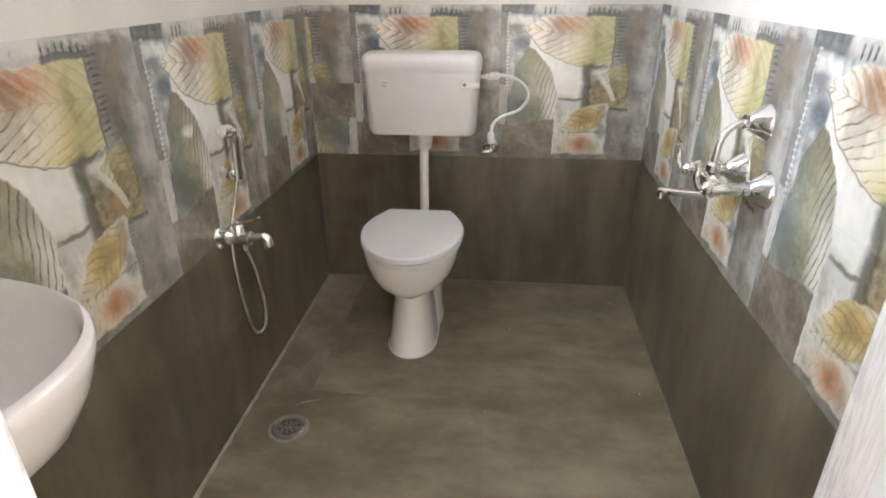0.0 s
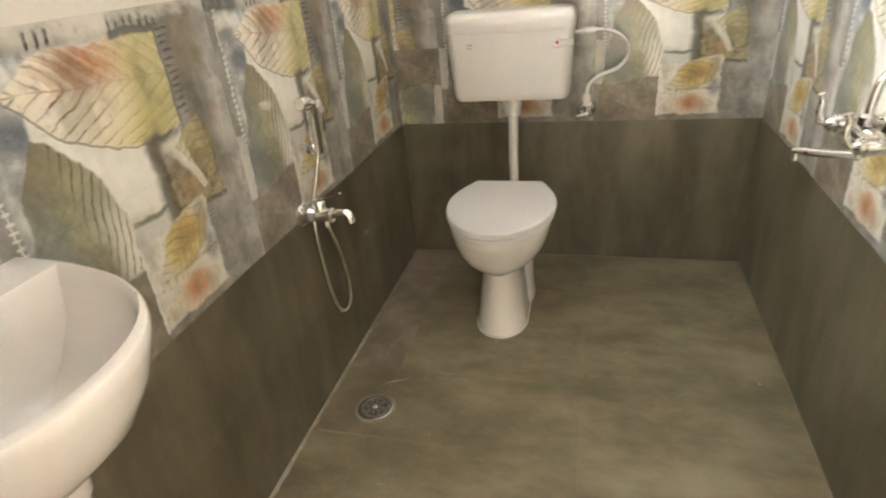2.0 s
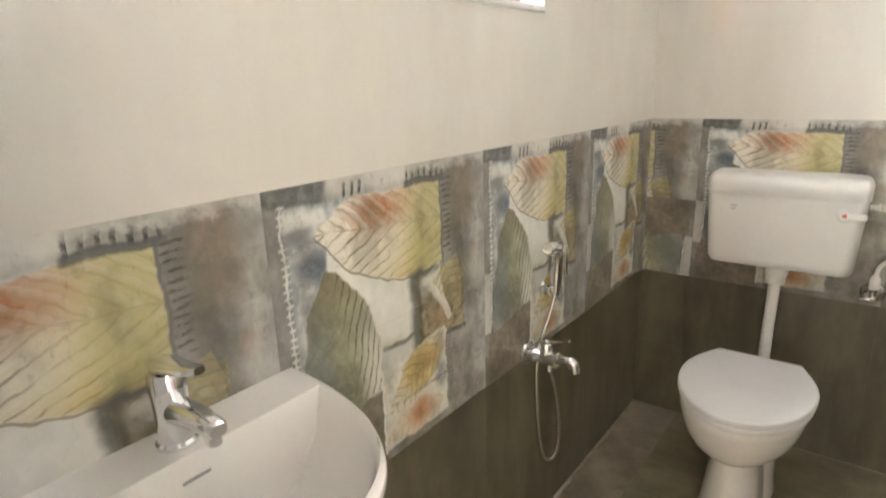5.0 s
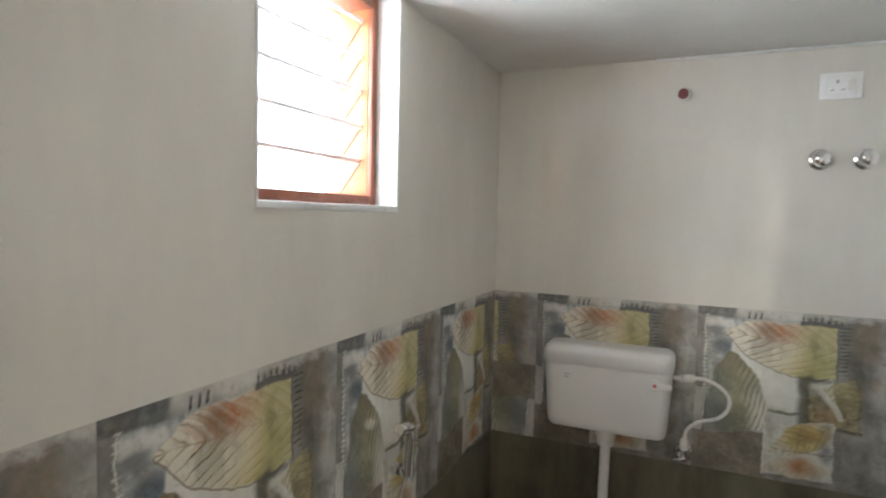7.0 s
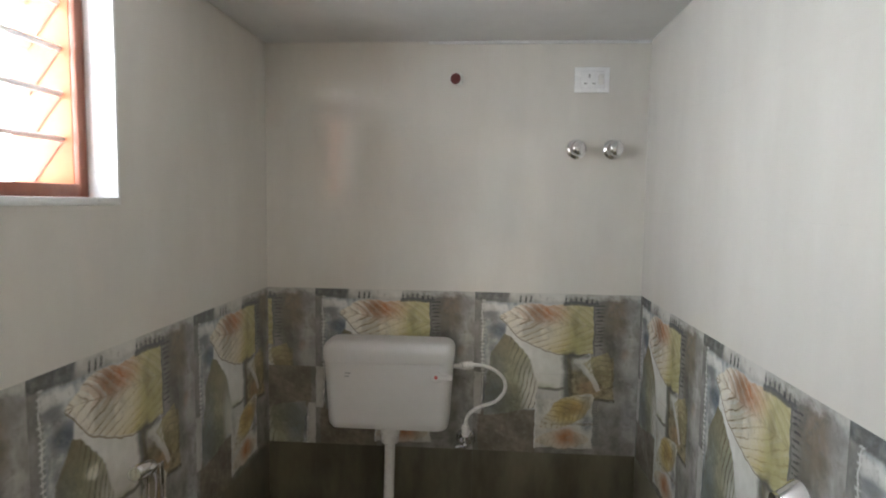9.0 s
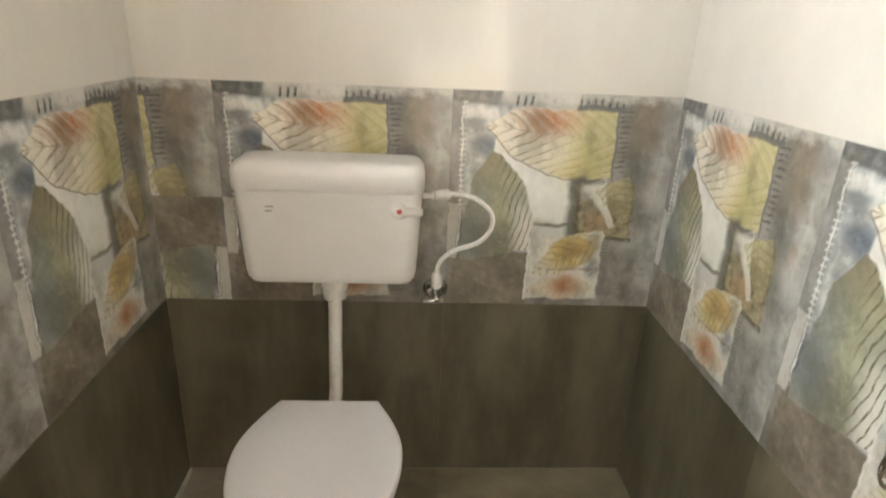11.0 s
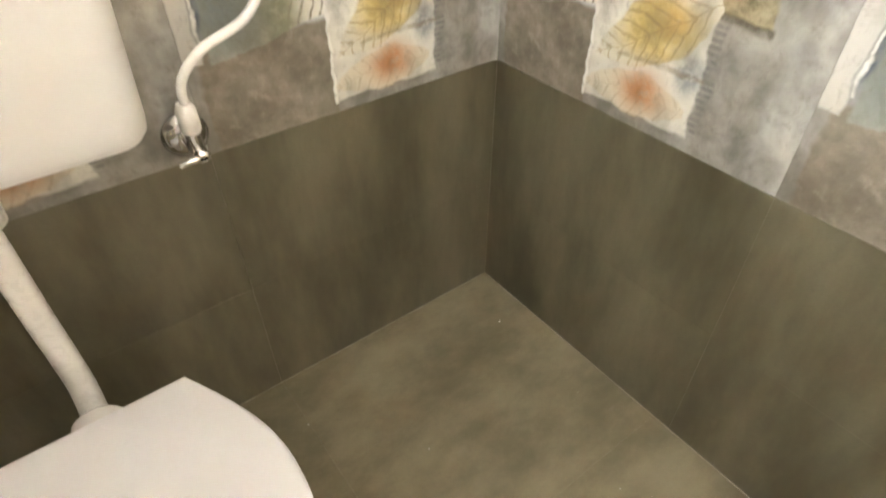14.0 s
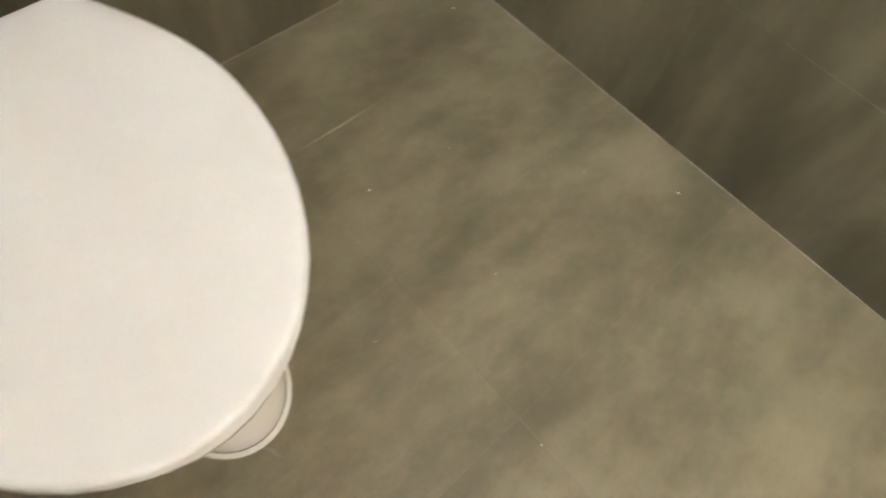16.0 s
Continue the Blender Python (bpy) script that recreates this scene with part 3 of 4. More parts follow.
def at(bm, parent):
    """Lay a bmesh made in world places into its parent's own space."""
    bmesh.ops.translate(bm, vec=-Vector(parent.location), verts=bm.verts)
    return bm


FX0, FX1 = -0.185, -0.064       # depth of the wooden frame
part("sill", at(box(-0.22, 0.004, WIN_Y0, WIN_Y1, WIN_Z - 0.004, WIN_Z + 0.012, 0.002), window), REVEAL, window, "white tiled window sill")
for y0, y1 in ((WIN_Y0, WIN_Y0 + 0.008), (WIN_Y1 - 0.008, WIN_Y1)):
    part("reveal", at(box(-0.22, 0.003, y0, y1, WIN_Z + 0.012, H, 0.001), window), REVEAL, window, "white window reveal")
for y0, y1 in ((WIN_Y0 + 0.008, WIN_Y0 + 0.036), (WIN_Y1 - 0.036, WIN_Y1 - 0.008)):
    part("jamb", at(box(FX1 - 0.014, FX1, y0, y1, WIN_Z + 0.012, H, 0.003), window), WOOD, window, "reddish brown painted jamb")
    part("jamb_lining", at(box(FX0 - 0.035, FX1 - 0.014, y0, y1, WIN_Z + 0.012, H, 0.002), window), JAMB_DAYLIT, window, "orange painted jamb lining, daylight put into its colour")
part("bottom_rail", at(box(FX0, FX1, WIN_Y0 + 0.036, WIN_Y1 - 0.036, WIN_Z + 0.012, WIN_Z + 0.040, 0.003), window), WOOD, window)
part("top_rail", at(box(FX0, FX1, WIN_Y0 + 0.036, WIN_Y1 - 0.036, H - 0.035, H, 0.003), window), WOOD, window)
for i in range(5):
    z = WIN_Z + 0.040 + i * 0.0955
    blade = box(-0.003, 0.003, WIN_Y0 + 0.038, WIN_Y1 - 0.038, 0, 0.122, 0.001, 1)
    bmesh.ops.transform(blade, matrix=pose(FX0 + 0.012, 0, z, 0, 38, 0), verts=blade.verts)
    pane = part("louvre_blade", at(blade, window), GLASS, window, "tilted frosted glass louvre blade")
    pane.visible_shadow = False
    for dz in (0.116,):
        rim = box(-0.0042, 0.0042, WIN_Y0 + 0.0375, WIN_Y1 - 0.0375, dz, dz + 0.011, 0.002, 1)
        bmesh.ops.transform(rim, matrix=pose(FX0 + 0.012, 0, z, 0, 38, 0), verts=rim.verts)
        part("ground_edge", at(rim, window), GLASSEDGE, pane, "ground grey edge of the glass")
    for y in (WIN_Y0 + 0.0365, WIN_Y1 - 0.0385):
        groove = box(-0.0028, 0.0028, y, y + 0.002, 0.0, 0.115, 0.0005, 1)
        bmesh.ops.transform(groove, matrix=pose(FX0 + 0.012, 0, z, 0, 38, 0), verts=groove.verts)
        part("end_clip", at(groove, window), WOOD, pane, "brown clip at the blade's end")

# ---- drain, set in the floor ----
drain = thing("floor_drain", (0.168, -1.047, 0), "round chromed floor drain with slotted grate", "drain")
part("rim", lathe([(0.055, 0), (0.055, 0.003), (0.050, 0.0045), (0.043, 0.003), (0.043, 0.0)], cap=(True, True)), CHROME, drain)
part("plate", lathe([(0.0428, 0.0026), (0.036, 0.0040), (0.020, 0.0050), (0.001, 0.0052)], cap=(False, True)), STEEL, drain, "slightly domed perforated steel plate")
# Slots are raised black bars; the shade inside them is their colour.
for i in range(8):
    slot = box(0.014, 0.024 if i % 2 else 0.036, -0.0017, 0.0017, 0.0036, 0.0056, 0.0004, 1)
    bmesh.ops.rotate(slot, matrix=Matrix.Rotation(2 * math.pi * (i + 0.5) / 8, 3, "Z"), verts=slot.verts)
    part("slot", slot, SLOT_SHADE, drain, "raised black bar painted as a shaded drain slot")
for i in range(6):
    arc = [Vector((0.031 * math.cos(a), 0.031 * math.sin(a), 0.0040)) for a in (2 * math.pi * (i + k / 9) / 6 for k in range(1, 7))]
    part("slot", tube(arc, 0.0020, 8), SLOT_SHADE, drain, "raised black bar painted as a shaded drain slot")
part("hub", lathe([(0.008, 0.0046), (0.008, 0.0065), (0.005, 0.008), (0.001, 0.008)], count=20), CHROME, drain)
for i in range(4):
    a = 2 * math.pi * (i + 0.2) / 4
    part("rivet", lathe([(0.0035, 0.0024), (0.0033, 0.0052), (0.001, 0.006)], Matrix.Translation((0.039 * math.cos(a), 0.039 * math.sin(a), 0)), 12), CHROME, drain)
part("cement_ring", lathe([(0.064, 0.0), (0.060, 0.0012), (0.055, 0.0012)], cap=(False, False)), CEMENT, drain, "pale cement smeared round the drain")

# ---- toilet ----


def pan_outline(cx, y_back, y_front, w_back, w_max, y_max, z, side=12, front=25, back=9):
    """Outline: flat back, sides that swell to the widest place, elliptic front."""
    pts = []
    for i in range(back):
        pts.append((cx - w_back / 2 + w_back * i / (back - 1), y_back, z))
    for i in range(1, side):
        t = i / side
        y = y_back + (y_max - y_back) * t
        pts.append((cx + w_back / 2 + (w_max - w_back) / 2 * math.sin(t * math.pi / 2), y, z))
    for i in range(front):
        a = math.pi * i / (front - 1)
        pts.append((cx + w_max / 2 * math.cos(a), y_max + (y_front - y_max) * math.sin(a), z))
    for i in range(side - 1, 0, -1):
        t = i / side
        y = y_back + (y_max - y_back) * t
        pts.append((cx - w_back / 2 - (w_max - w_back) / 2 * math.sin(t * math.pi / 2), y, z))
    return pts


CX = 0.485
toilet = thing("toilet", (CX, -0.45, 0), "white ceramic toilet with closed lid standing on the floor", "toilet")
BY, FY, MY = -0.264, -0.725, -0.462
bowl = [
    pan_outline(CX, -0.235, -0.636, 0.155, 0.178, -0.520, 0.000),
    pan_outline(CX, -0.235, -0.637, 0.155, 0.180, -0.520, 0.012),
    pan_outline(CX, -0.238, -0.630, 0.150, 0.170, -0.520, 0.034),
    pan_outline(CX, -0.240, -0.620, 0.145, 0.158, -0.510, 0.100),
    pan_outline(CX, -0.240, -0.612, 0.140, 0.144, -0.500, 0.170),
    pan_outline(CX, -0.240, -0.606, 0.136, 0.136, -0.490, 0.218),
    pan_outline(CX, -0.239, -0.608, 0.144, 0.150, -0.485, 0.236),
    pan_outline(CX, -0.238, -0.628, 0.150, 0.188, -0.480, 0.250),
    pan_outline(CX, -0.236, -0.652, 0.160, 0.236, -0.475, 0.267),
    pan_outline(CX, -0.233, -0.676, 0.175, 0.284, -0.470, 0.291),
    pan_outline(CX, -0.230, -0.694, 0.192, 0.316, -0.468, 0.321),
    pan_outline(CX, -0.228, -0.706, 0.208, 0.338, -0.466, 0.355),
    pan_outline(CX, -0.226, -0.714, 0.220, 0.350, -0.465, 0.384),
    pan_outline(CX, -0.226, -0.716, 0.225, 0.352, -0.465, 0.397),
    pan_outline(CX, -0.228, -0.713, 0.220, 0.346, -0.465, 0.408),
]
part("bowl", at(loft(bowl), toilet), CERAMIC, toilet)
TX = CX + 0.016
trap = [
    pan_outline(TX, -0.195, -0.470, 0.130, 0.172, -0.33, 0.0),
    pan_outline(TX, -0.195, -0.470, 0.130, 0.174, -0.33, 0.020),
    pan_outline(TX, -0.200, -0.465, 0.122, 0.160, -0.33, 0.060),
    pan_outline(TX, -0.200, -0.460, 0.120, 0.156, -0.33, 0.130),
    pan_outline(TX, -0.204, -0.455, 0.115, 0.150, -0.33, 0.175),
    pan_outline(TX, -0.215, -0.445, 0.095, 0.128, -0.33, 0.205),
    pan_outline(TX, -0.235, -0.420, 0.060, 0.080, -0.33, 0.222),
]
part("trap", at(loft(trap), toilet), CERAMIC, toilet, "ceramic outlet body behind the foot")
part("inlet_horn", at(lathe([(0.036, 0), (0.036, 0.06), (0.030, 0.066)], along((CX, -0.24, 0.345), (CX, -0.16, 0.352)), 24), toilet), CERAMIC, toilet)


def slab(outline, z0, z1, grow=0.004, round_top=0.006):
    """A plate with softened upper and lower edges."""
    c = Vector((sum(p[0] for p in outline) / len(outline), sum(p[1] for p in outline) / len(outline)))

    def ring(inset, z):
        out = []
        for x, y, _ in outline:
            d = Vector((x, y)) - c
            d = d * (1 - inset / d.length)
            out.append((c.x + d.x, c.y + d.y, z))
        return out
    r = round_top
    return loft([ring(grow, z0), ring(0, z0 + grow), ring(0, z1 - r), ring(r * 0.12, z1 - r * 0.62), ring(r * 0.4, z1 - r * 0.25), ring(r, z1 - 0.0002), ring(r * 3, z1)])


seat = part("seat", at(slab(pan_outline(CX + 0.005, BY - 0.004, FY + 0.004, 0.25, 0.363, MY, 0), 0.410, 0.428), toilet), SEAT, toilet, "white plastic seat ring")
lid = part("lid", at(slab(pan_outline(CX + 0.003, BY, FY, 0.245, 0.376, MY, 0), 0.430, 0.453), toilet), SEAT, toilet, "closed white plastic lid")
for dx in (-0.075, 0.075):
    part("hinge", at(lathe([(0.011, -0.02), (0.011, 0.02)], pose(CX + dx, BY - 0.014, 0.420, 0, 90, 0), 16), toilet), SEAT, toilet)
part("cement_joint", at(loft([[(CX + (x - CX) * 1.07, -0.42 + (y + 0.42) * 1.045, 0.0) for x, y, _ in bowl[0]], [(CX + (x - CX) * 1.02, -0.42 + (y + 0.42) * 1.012, 0.006) for x, y, _ in bowl[0]]], cap=(False, False)), toilet), REVEAL, toilet, "white cement joint at the foot")

# ---- cistern and its pipes ----
cistern = thing("cistern", (CX, -0.09, 0.73), "white plastic flush cistern mounted on the back wall", "cistern")
QX, QY = 0.483, -0.088


def q_ring(w, d, z, r, dy=0.0, n=6):
    return [(QX + x, QY + dy + y, z) for x, y in rounded(w, d, r, n)]


part("tank", at(loft([q_ring(0.378, 0.090, 0.720, 0.03), q_ring(0.410, 0.120, 0.724, 0.034), q_ring(0.425, 0.133, 0.735, 0.036), q_ring(0.431, 0.137, 0.752, 0.036), q_ring(0.455, 0.152, 0.968, 0.034)]), cistern), PLASTIC, cistern)
part("lid", at(loft([q_ring(0.459, 0.156, 0.967, 0.034), q_ring(0.464, 0.161, 0.971, 0.036), q_ring(0.465, 0.162, 1.004, 0.036), q_ring(0.463, 0.160, 1.012, 0.036), q_ring(0.456, 0.153, 1.020, 0.034), q_ring(0.446, 0.142, 1.028, 0.032), q_ring(0.430, 0.126, 1.034, 0.030), q_ring(0.38, 0.09, 1.037, 0.025)]), cistern), PLASTIC, cistern, "raised cistern lid with rounded edges")
# Grey band gives the lid's under-gap its shade by colour.
part("seam", at(loft([q_ring(0.4545, 0.1515, 0.9655, 0.034), q_ring(0.4545, 0.1515, 0.9675, 0.034)]), cistern), GREY_PRINT_GAP, cistern, "thin grey strip painted as the shaded gap under the lid")
fy = QY - 0.0765
boss = part("flush_lever", at(lathe([(0.0205, 0), (0.0205, 0.006), (0.016, 0.010), (0.001, 0.0105)], along((0.655, fy + 0.004, 0.925), (0.655, fy - 0.1, 0.925)), 24, bm=box(0.66, 0.712, fy - 0.008, fy + 0.002, 0.914, 0.934, 0.004)), cistern), PLASTIC, cistern, "white flush lever with red mark")
mark = part("red_mark", at(lathe([(0.0065, 0), (0.0065, 0.0012), (0.001, 0.0013)], along((0.655, fy - 0.006, 0.925), (0.655, fy - 0.1, 0.925)), 20), cistern), RED, boss)
mark.matrix_parent_inverse = Matrix()
for dz, w in ((0.010, 0.020), (-0.001, 0.016)):
    part("label_bar", at(box(0.335, 0.335 + w, fy - 0.0012, fy + 0.004, 0.917 + dz, 0.917 + dz + 0.003), cistern), GREY_PRINT_GAP, cistern, "small grey printed bar")

pipe = thing("flush_pipe", (CX, -0.1, 0.35), "white plastic flush pipe from cistern to toilet", "pipe")
part("collar", at(lathe([(0.036, 0.722), (0.036, 0.692), (0.033, 0.688), (0.031, 0.660), (0.026, 0.656), (0.020, 0.654)], Matrix.Translation((CX, -0.095, 0)), 28), pipe), PVC, pipe, "white collar nut")
part("tube", at(tube(smooth_path([(CX, -0.094, 0.69), (CX - 0.001, -0.093, 0.60), (CX - 0.003, -0.093, 0.50), (CX - 0.003, -0.097, 0.425), (CX - 0.001, -0.120, 0.374), (CX, -0.175, 0.350)], 8), 0.0185, 20), pipe), PVC, pipe)

feed_hose = thing("inlet_hose", (0.76, -0.06, 0.7), "white braided hose looping from cistern to valve", "hose")
part("tube", at(tube(smooth_path([(0.745, -0.085, 0.945), (0.79, -0.085, 0.950), (0.845, -0.078, 0.938), (0.890, -0.070, 0.900), (0.896, -0.065, 0.855), (0.865, -0.062, 0.812), (0.800, -0.060, 0.785), (0.764, -0.060, 0.752), (0.758, -0.058, 0.715), (0.757, -0.056, 0.69)], 8), 0.0065, 12), feed_hose), PVC, feed_hose)
part("upper_nut", at(lathe([(0.012, 0), (0.0145, 0.003), (0.0145, 0.030), (0.010, 0.040)], along((0.744, -0.085, 0.945), (0.80, -0.085, 0.950)), 12), feed_hose), PVC, feed_hose, "white plastic nut")
part("tank_connector", at(lathe([(0.008, 0), (0.008, 0.022), (0.012, 0.022), (0.012, 0.030)], along((0.712, -0.085, 0.943), (0.75, -0.085, 0.945)), 14), feed_hose), PVC, feed_hose)
part("lower_nut", at(lathe([(0.010, 0.0), (0.0145, 0.008), (0.0145, 0.038), (0.010, 0.048)], Matrix.Translation((0.757, -0.057, 0.672)), 12), feed_hose), PVC, feed_hose, "white plastic nut")


def stop_valve(name, place, label):
    v = thing(name, place, label, "valve")
    part("flange", lathe([(0.036, 0.0), (0.034, 0.004), (0.022, 0.012), (0.014, 0.014)], along((0, 0, 0), (0, -1, 0)), 28), CHROME, v)
    part("body", tube([Vector((0, -0.01, 0)), Vector((0, -0.03, 0)), Vector((0, -0.066, 0))], 0.011, 16, bm=lathe([(0.011, 0.0), (0.011, 0.035)], pose(0, -0.057, 0), 16)), CHROME, v)
    knob = lathe([(0.010, 0), (0.010, 0.014), (0.006, 0.018)], along((0, -0.066, 0), (0, -1, 0)), 16)
    part("knob", box(-0.036, 0.006, -0.084, -0.076, -0.005, 0.004, 0.002, bm=knob), CHROME, v)
    return v


stop_valve("stop_valve", (0.757, 0, 0.645), "chrome angle valve on the back wall under the hose")

# ---- hand spray and its tap on the west wall ----
tap = thing("wall_tap", (0, -0.950, 0.612), "chrome wall tap feeding the hand spray", "tap")
part("flange", lathe([(0.034, 0.0), (0.033, 0.005), (0.020, 0.016), (0.013, 0.018)], along((0, 0, 0), (1, 0, 0)), 28), CHROME, tap)
tap_body = lathe([(0.016, 0.012), (0.023, 0.018), (0.023, 0.034), (0.020, 0.038), (0.020, 0.078), (0.022, 0.082), (0.022, 0.094), (0.014, 0.100)], along((0, 0, 0), (1, 0, 0)), 24)
tube(smooth_path([(0.088, 0, 0.002), (0.122, 0.003, 0.006), (0.140, 0.004, 0.000), (0.145, 0.004, -0.022)], 6), 0.0135, 16, bm=tap_body)
part("body", tap_body, CHROME, tap)
part("cartridge", lathe([(0.018, 0.0), (0.018, 0.024), (0.015, 0.030), (0.010, 0.032)], pose(0.06, 0, 0.014), 20), CHROME, tap)
part("lever", loft([[(x, y * w, z + 0.004 * k) for y, k in ((-1, 0), (1, 0), (1, 1), (-1, 1))] for x, w, z in ((0.048, 0.010, 0.044), (0.075, 0.010, 0.046), (0.108, 0.007, 0.054), (0.128, 0.006, 0.064))]), CHROME, tap, "flat chrome lever")
part("outlet", lathe([(0.012, 0.014), (0.009, 0.012), (0.009, 0.03)], pose(0.070, 0, -0.048), 14), CHROME, tap)

spray = thing("hand_spray", (0.03, -0.875, 0.78), "chrome hand spray hanging in a wall holder", "hand spray")
part("holder", at(box(0.0, 0.040, -0.897, -0.853, 0.770, 0.796, 0.006, bm=lathe([(0.018, 0.0), (0.018, 0.006)], along((0, -0.875, 0.783), (1, -0.875, 0.783)), 20)), spray), CHROME, spray)
part("handle", at(tube(smooth_path([(0.042, -0.866, 0.765), (0.045, -0.868, 0.82), (0.050, -0.872, 0.88), (0.052, -0.880, 0.905)], 6), 0.0162, 18), spray), CHROME, spray)
part("head", at(lathe([(0.014, 0.0), (0.0195, 0.010), (0.0195, 0.062), (0.015, 0.069)], along((0.050, -0.862, 0.905), (0.047, -0.96, 0.924)), 18), spray), CHROME, spray)
part("trigger", at(box(0.064, 0.070, -0.862, -0.848, 0.825, 0.914, 0.002), spray), CHROME, spray, "flat chrome trigger")
spray_hose = thing("spray_hose", (0.045, -0.93, 0.29), "thin metal hose looping down from the hand spray", "hose")
part("tube", at(tube(smooth_path([(0.042, -0.866, 0.768), (0.034, -0.892, 0.70), (0.028, -0.925, 0.635), (0.030, -0.948, 0.56), (0.040, -0.960, 0.45), (0.050, -0.963, 0.36), (0.060, -0.955, 0.302), (0.072, -0.938, 0.286), (0.084, -0.922, 0.310), (0.087, -0.916, 0.38), (0.080, -0.922, 0.48), (0.072, -0.938, 0.555), (0.070, -0.948, 0.582)], 9), 0.0056, 12), spray_hose), HOSE, spray_hose)

# ---- mixer on the east wall ----
mixer = thing("wall_mixer", (W, -1.077, 0.868), "chrome wall mixer with two cross handles and swivel spout", "mixer tap")


def cone_flange(y, z):
    return lathe([(0.042, 0.0), (0.041, 0.004), (0.030, 0.018), (0.020, 0.034), (0.0155, 0.038), (0.0155, 0.046)], along((0, y, z), (-1, y, z)), 32)


for y in (-0.075, 0.075):
    part("flange", cone_flange(y, 0), CHROME, mixer, "conical chrome wall flange")
    part("inlet", lathe([(0.017, 0.040), (0.017, 0.052), (0.014, 0.054), (0.014, 0.098), (0.018, 0.100), (0.018, 0.118), (0.013, 0.122)], along((0, y, 0), (-1, y, 0)), 18), CHROME, mixer)
part("body", lathe([(0.014, -0.085), (0.016, -0.080), (0.016, 0.080), (0.014, 0.085)], along((-0.093, 0, 0), (-0.093, 1, 0)), 20), CHROME, mixer)
for y in (-0.075, 0.075):
    h = lathe([(0.016, 0.0), (0.016, 0.016), (0.011, 0.022)], along((-0.113, y, 0.0), (-1, y, 0.0)), 18)
    tube(smooth_path([(-0.130, y, 0.0), (-0.144, y, 0.004), (-0.151, y, 0.024), (-0.149, y, 0.044), (-0.154, y, 0.060)], 6), 0.0068, 12, bm=h)
    part("handle", h, CHROME, mixer, "curved chrome lever handle")
spout = lathe([(0.013, -0.044), (0.013, 0.0)], pose(-0.093, 0, 0), 18)
swing = Vector((-0.105, 0.045, -0.004))
across = Vector((0.394, 0.919, 0.0))
loft([[Vector((-0.090, -0.001, -0.042)) + swing * f + across * a + Vector((0, 0, b)) for a, b in rounded(w, h, h * 0.3, 3)] for f, w, h in ((0.0, 0.024, 0.018), (0.5, 0.021, 0.015), (0.97, 0.019, 0.013), (1.0, 0.016, 0.010))], bm=spout)
tube([Vector((-0.188, 0.041, -0.040)), Vector((-0.188, 0.041, -0.064))], 0.0095, 16, bm=spout)
part("spout", spout, CHROME, mixer, "long chrome swivel spout")
part("bend_flange", cone_flange(0.0, 0.132), CHROME, mixer, "conical chrome wall flange")
part("bend", tube(smooth_path([(-0.093, 0, 0.010), (-0.092, 0, 0.060), (-0.086, 0, 0.096), (-0.066, 0, 0.122), (-0.035, 0, 0.132)], 7), 0.0082, 16, bm=lathe([(0.017, 0.018), (0.017, 0.034), (0.012, 0.040)], pose(-0.093, 0, 0), 18)), CHROME, mixer, "chrome shower bend")

# ---- shower on the east wall ----
shower = thing("shower_head", (W, -1.125, 1.980), "round chrome shower head on a wall arm", "shower head")
part("flange", lathe([(0.036, 0.0), (0.034, 0.005), (0.016, 0.016), (0.011, 0.018)], along((0, 0, 0), (-1, 0, 0)), 28), CHROME, shower)
part("arm", tube(smooth_path([(0.0, 0, 0), (-0.06, 0, 0.004), (-0.115, 0, -0.004), (-0.150, 0.004, -0.018)], 7), 0.0095, 14), CHROME, shower)
head_pose = along((-0.162, 0.002, -0.014), (-0.235, -0.045, -0.20))
part("head", lathe([(0.010, 0.0), (0.014, 0.010), (0.034, 0.022), (0.045, 0.030), (0.048, 0.038), (0.046, 0.046), (0.042, 0.047)], head_pose, 36), CHROME, shower)
part("face", lathe([(0.042, 0.0472), (0.001, 0.0485)], head_pose, 36, cap=(False, True)), plain("shower_face", (0.45, 0.45, 0.45), 0.35), shower, "grey nozzle plate")

# ---- back wall fittings ----
switch = thing("socket_plate", (1.180, 0, 1.964), "white plastic wall socket plate with switch", "wall socket")
part("plate", box(-0.061, 0.061, -0.009, 0.0, -0.044, 0.044, 0.003), SOCKET, switch)
part("insert", box(-0.040, 0.044, -0.0125, -0.006, -0.029, 0.029, 0.002), SOCKET, switch)
# Raised grey bars, coloured like the shade inside socket holes.
for x, z, w, hh in ((-0.010, 0.013, 0.006, 0.011), (-0.024, -0.014, 0.010, 0.004), (0.006, -0.014, 0.010, 0.004)):
    part("slot", box(x - w / 2, x + w / 2, -0.0132, -0.010, z - hh / 2, z + hh / 2), GREY_PRINT_GAP, switch, "grey bar painted as a shaded socket slot")
part("rocker", box(0.020, 0.040, -0.0155, -0.010, -0.018, 0.018, 0.002), PVC, switch, "white rocker switch")


def heater_valve(x):
    v = thing("heater_valve", (x, 0, 1.722), "round chrome concealed valve cap on the back wall", "valve", group="heater valves on the back wall")
    part("flange", lathe([(0.036, 0.0), (0.035, 0.005), (0.026, 0.012), (0.016, 0.014)], along((0, 0, 0), (0, -1, 0)), 24), CHROME, v)
    part("stem", lathe([(0.012, 0.008), (0.012, 0.042)], along((0, 0, 0), (0, -1, 0)), 18), CHROME, v)
    part("cap", lathe([(0.020, 0.032), (0.027, 0.038), (0.028, 0.048), (0.026, 0.056), (0.020, 0.063), (0.011, 0.067), (0.001, 0.068)], along((0, 0, 0), (0, -1, 0)), 28), CHROME, v)


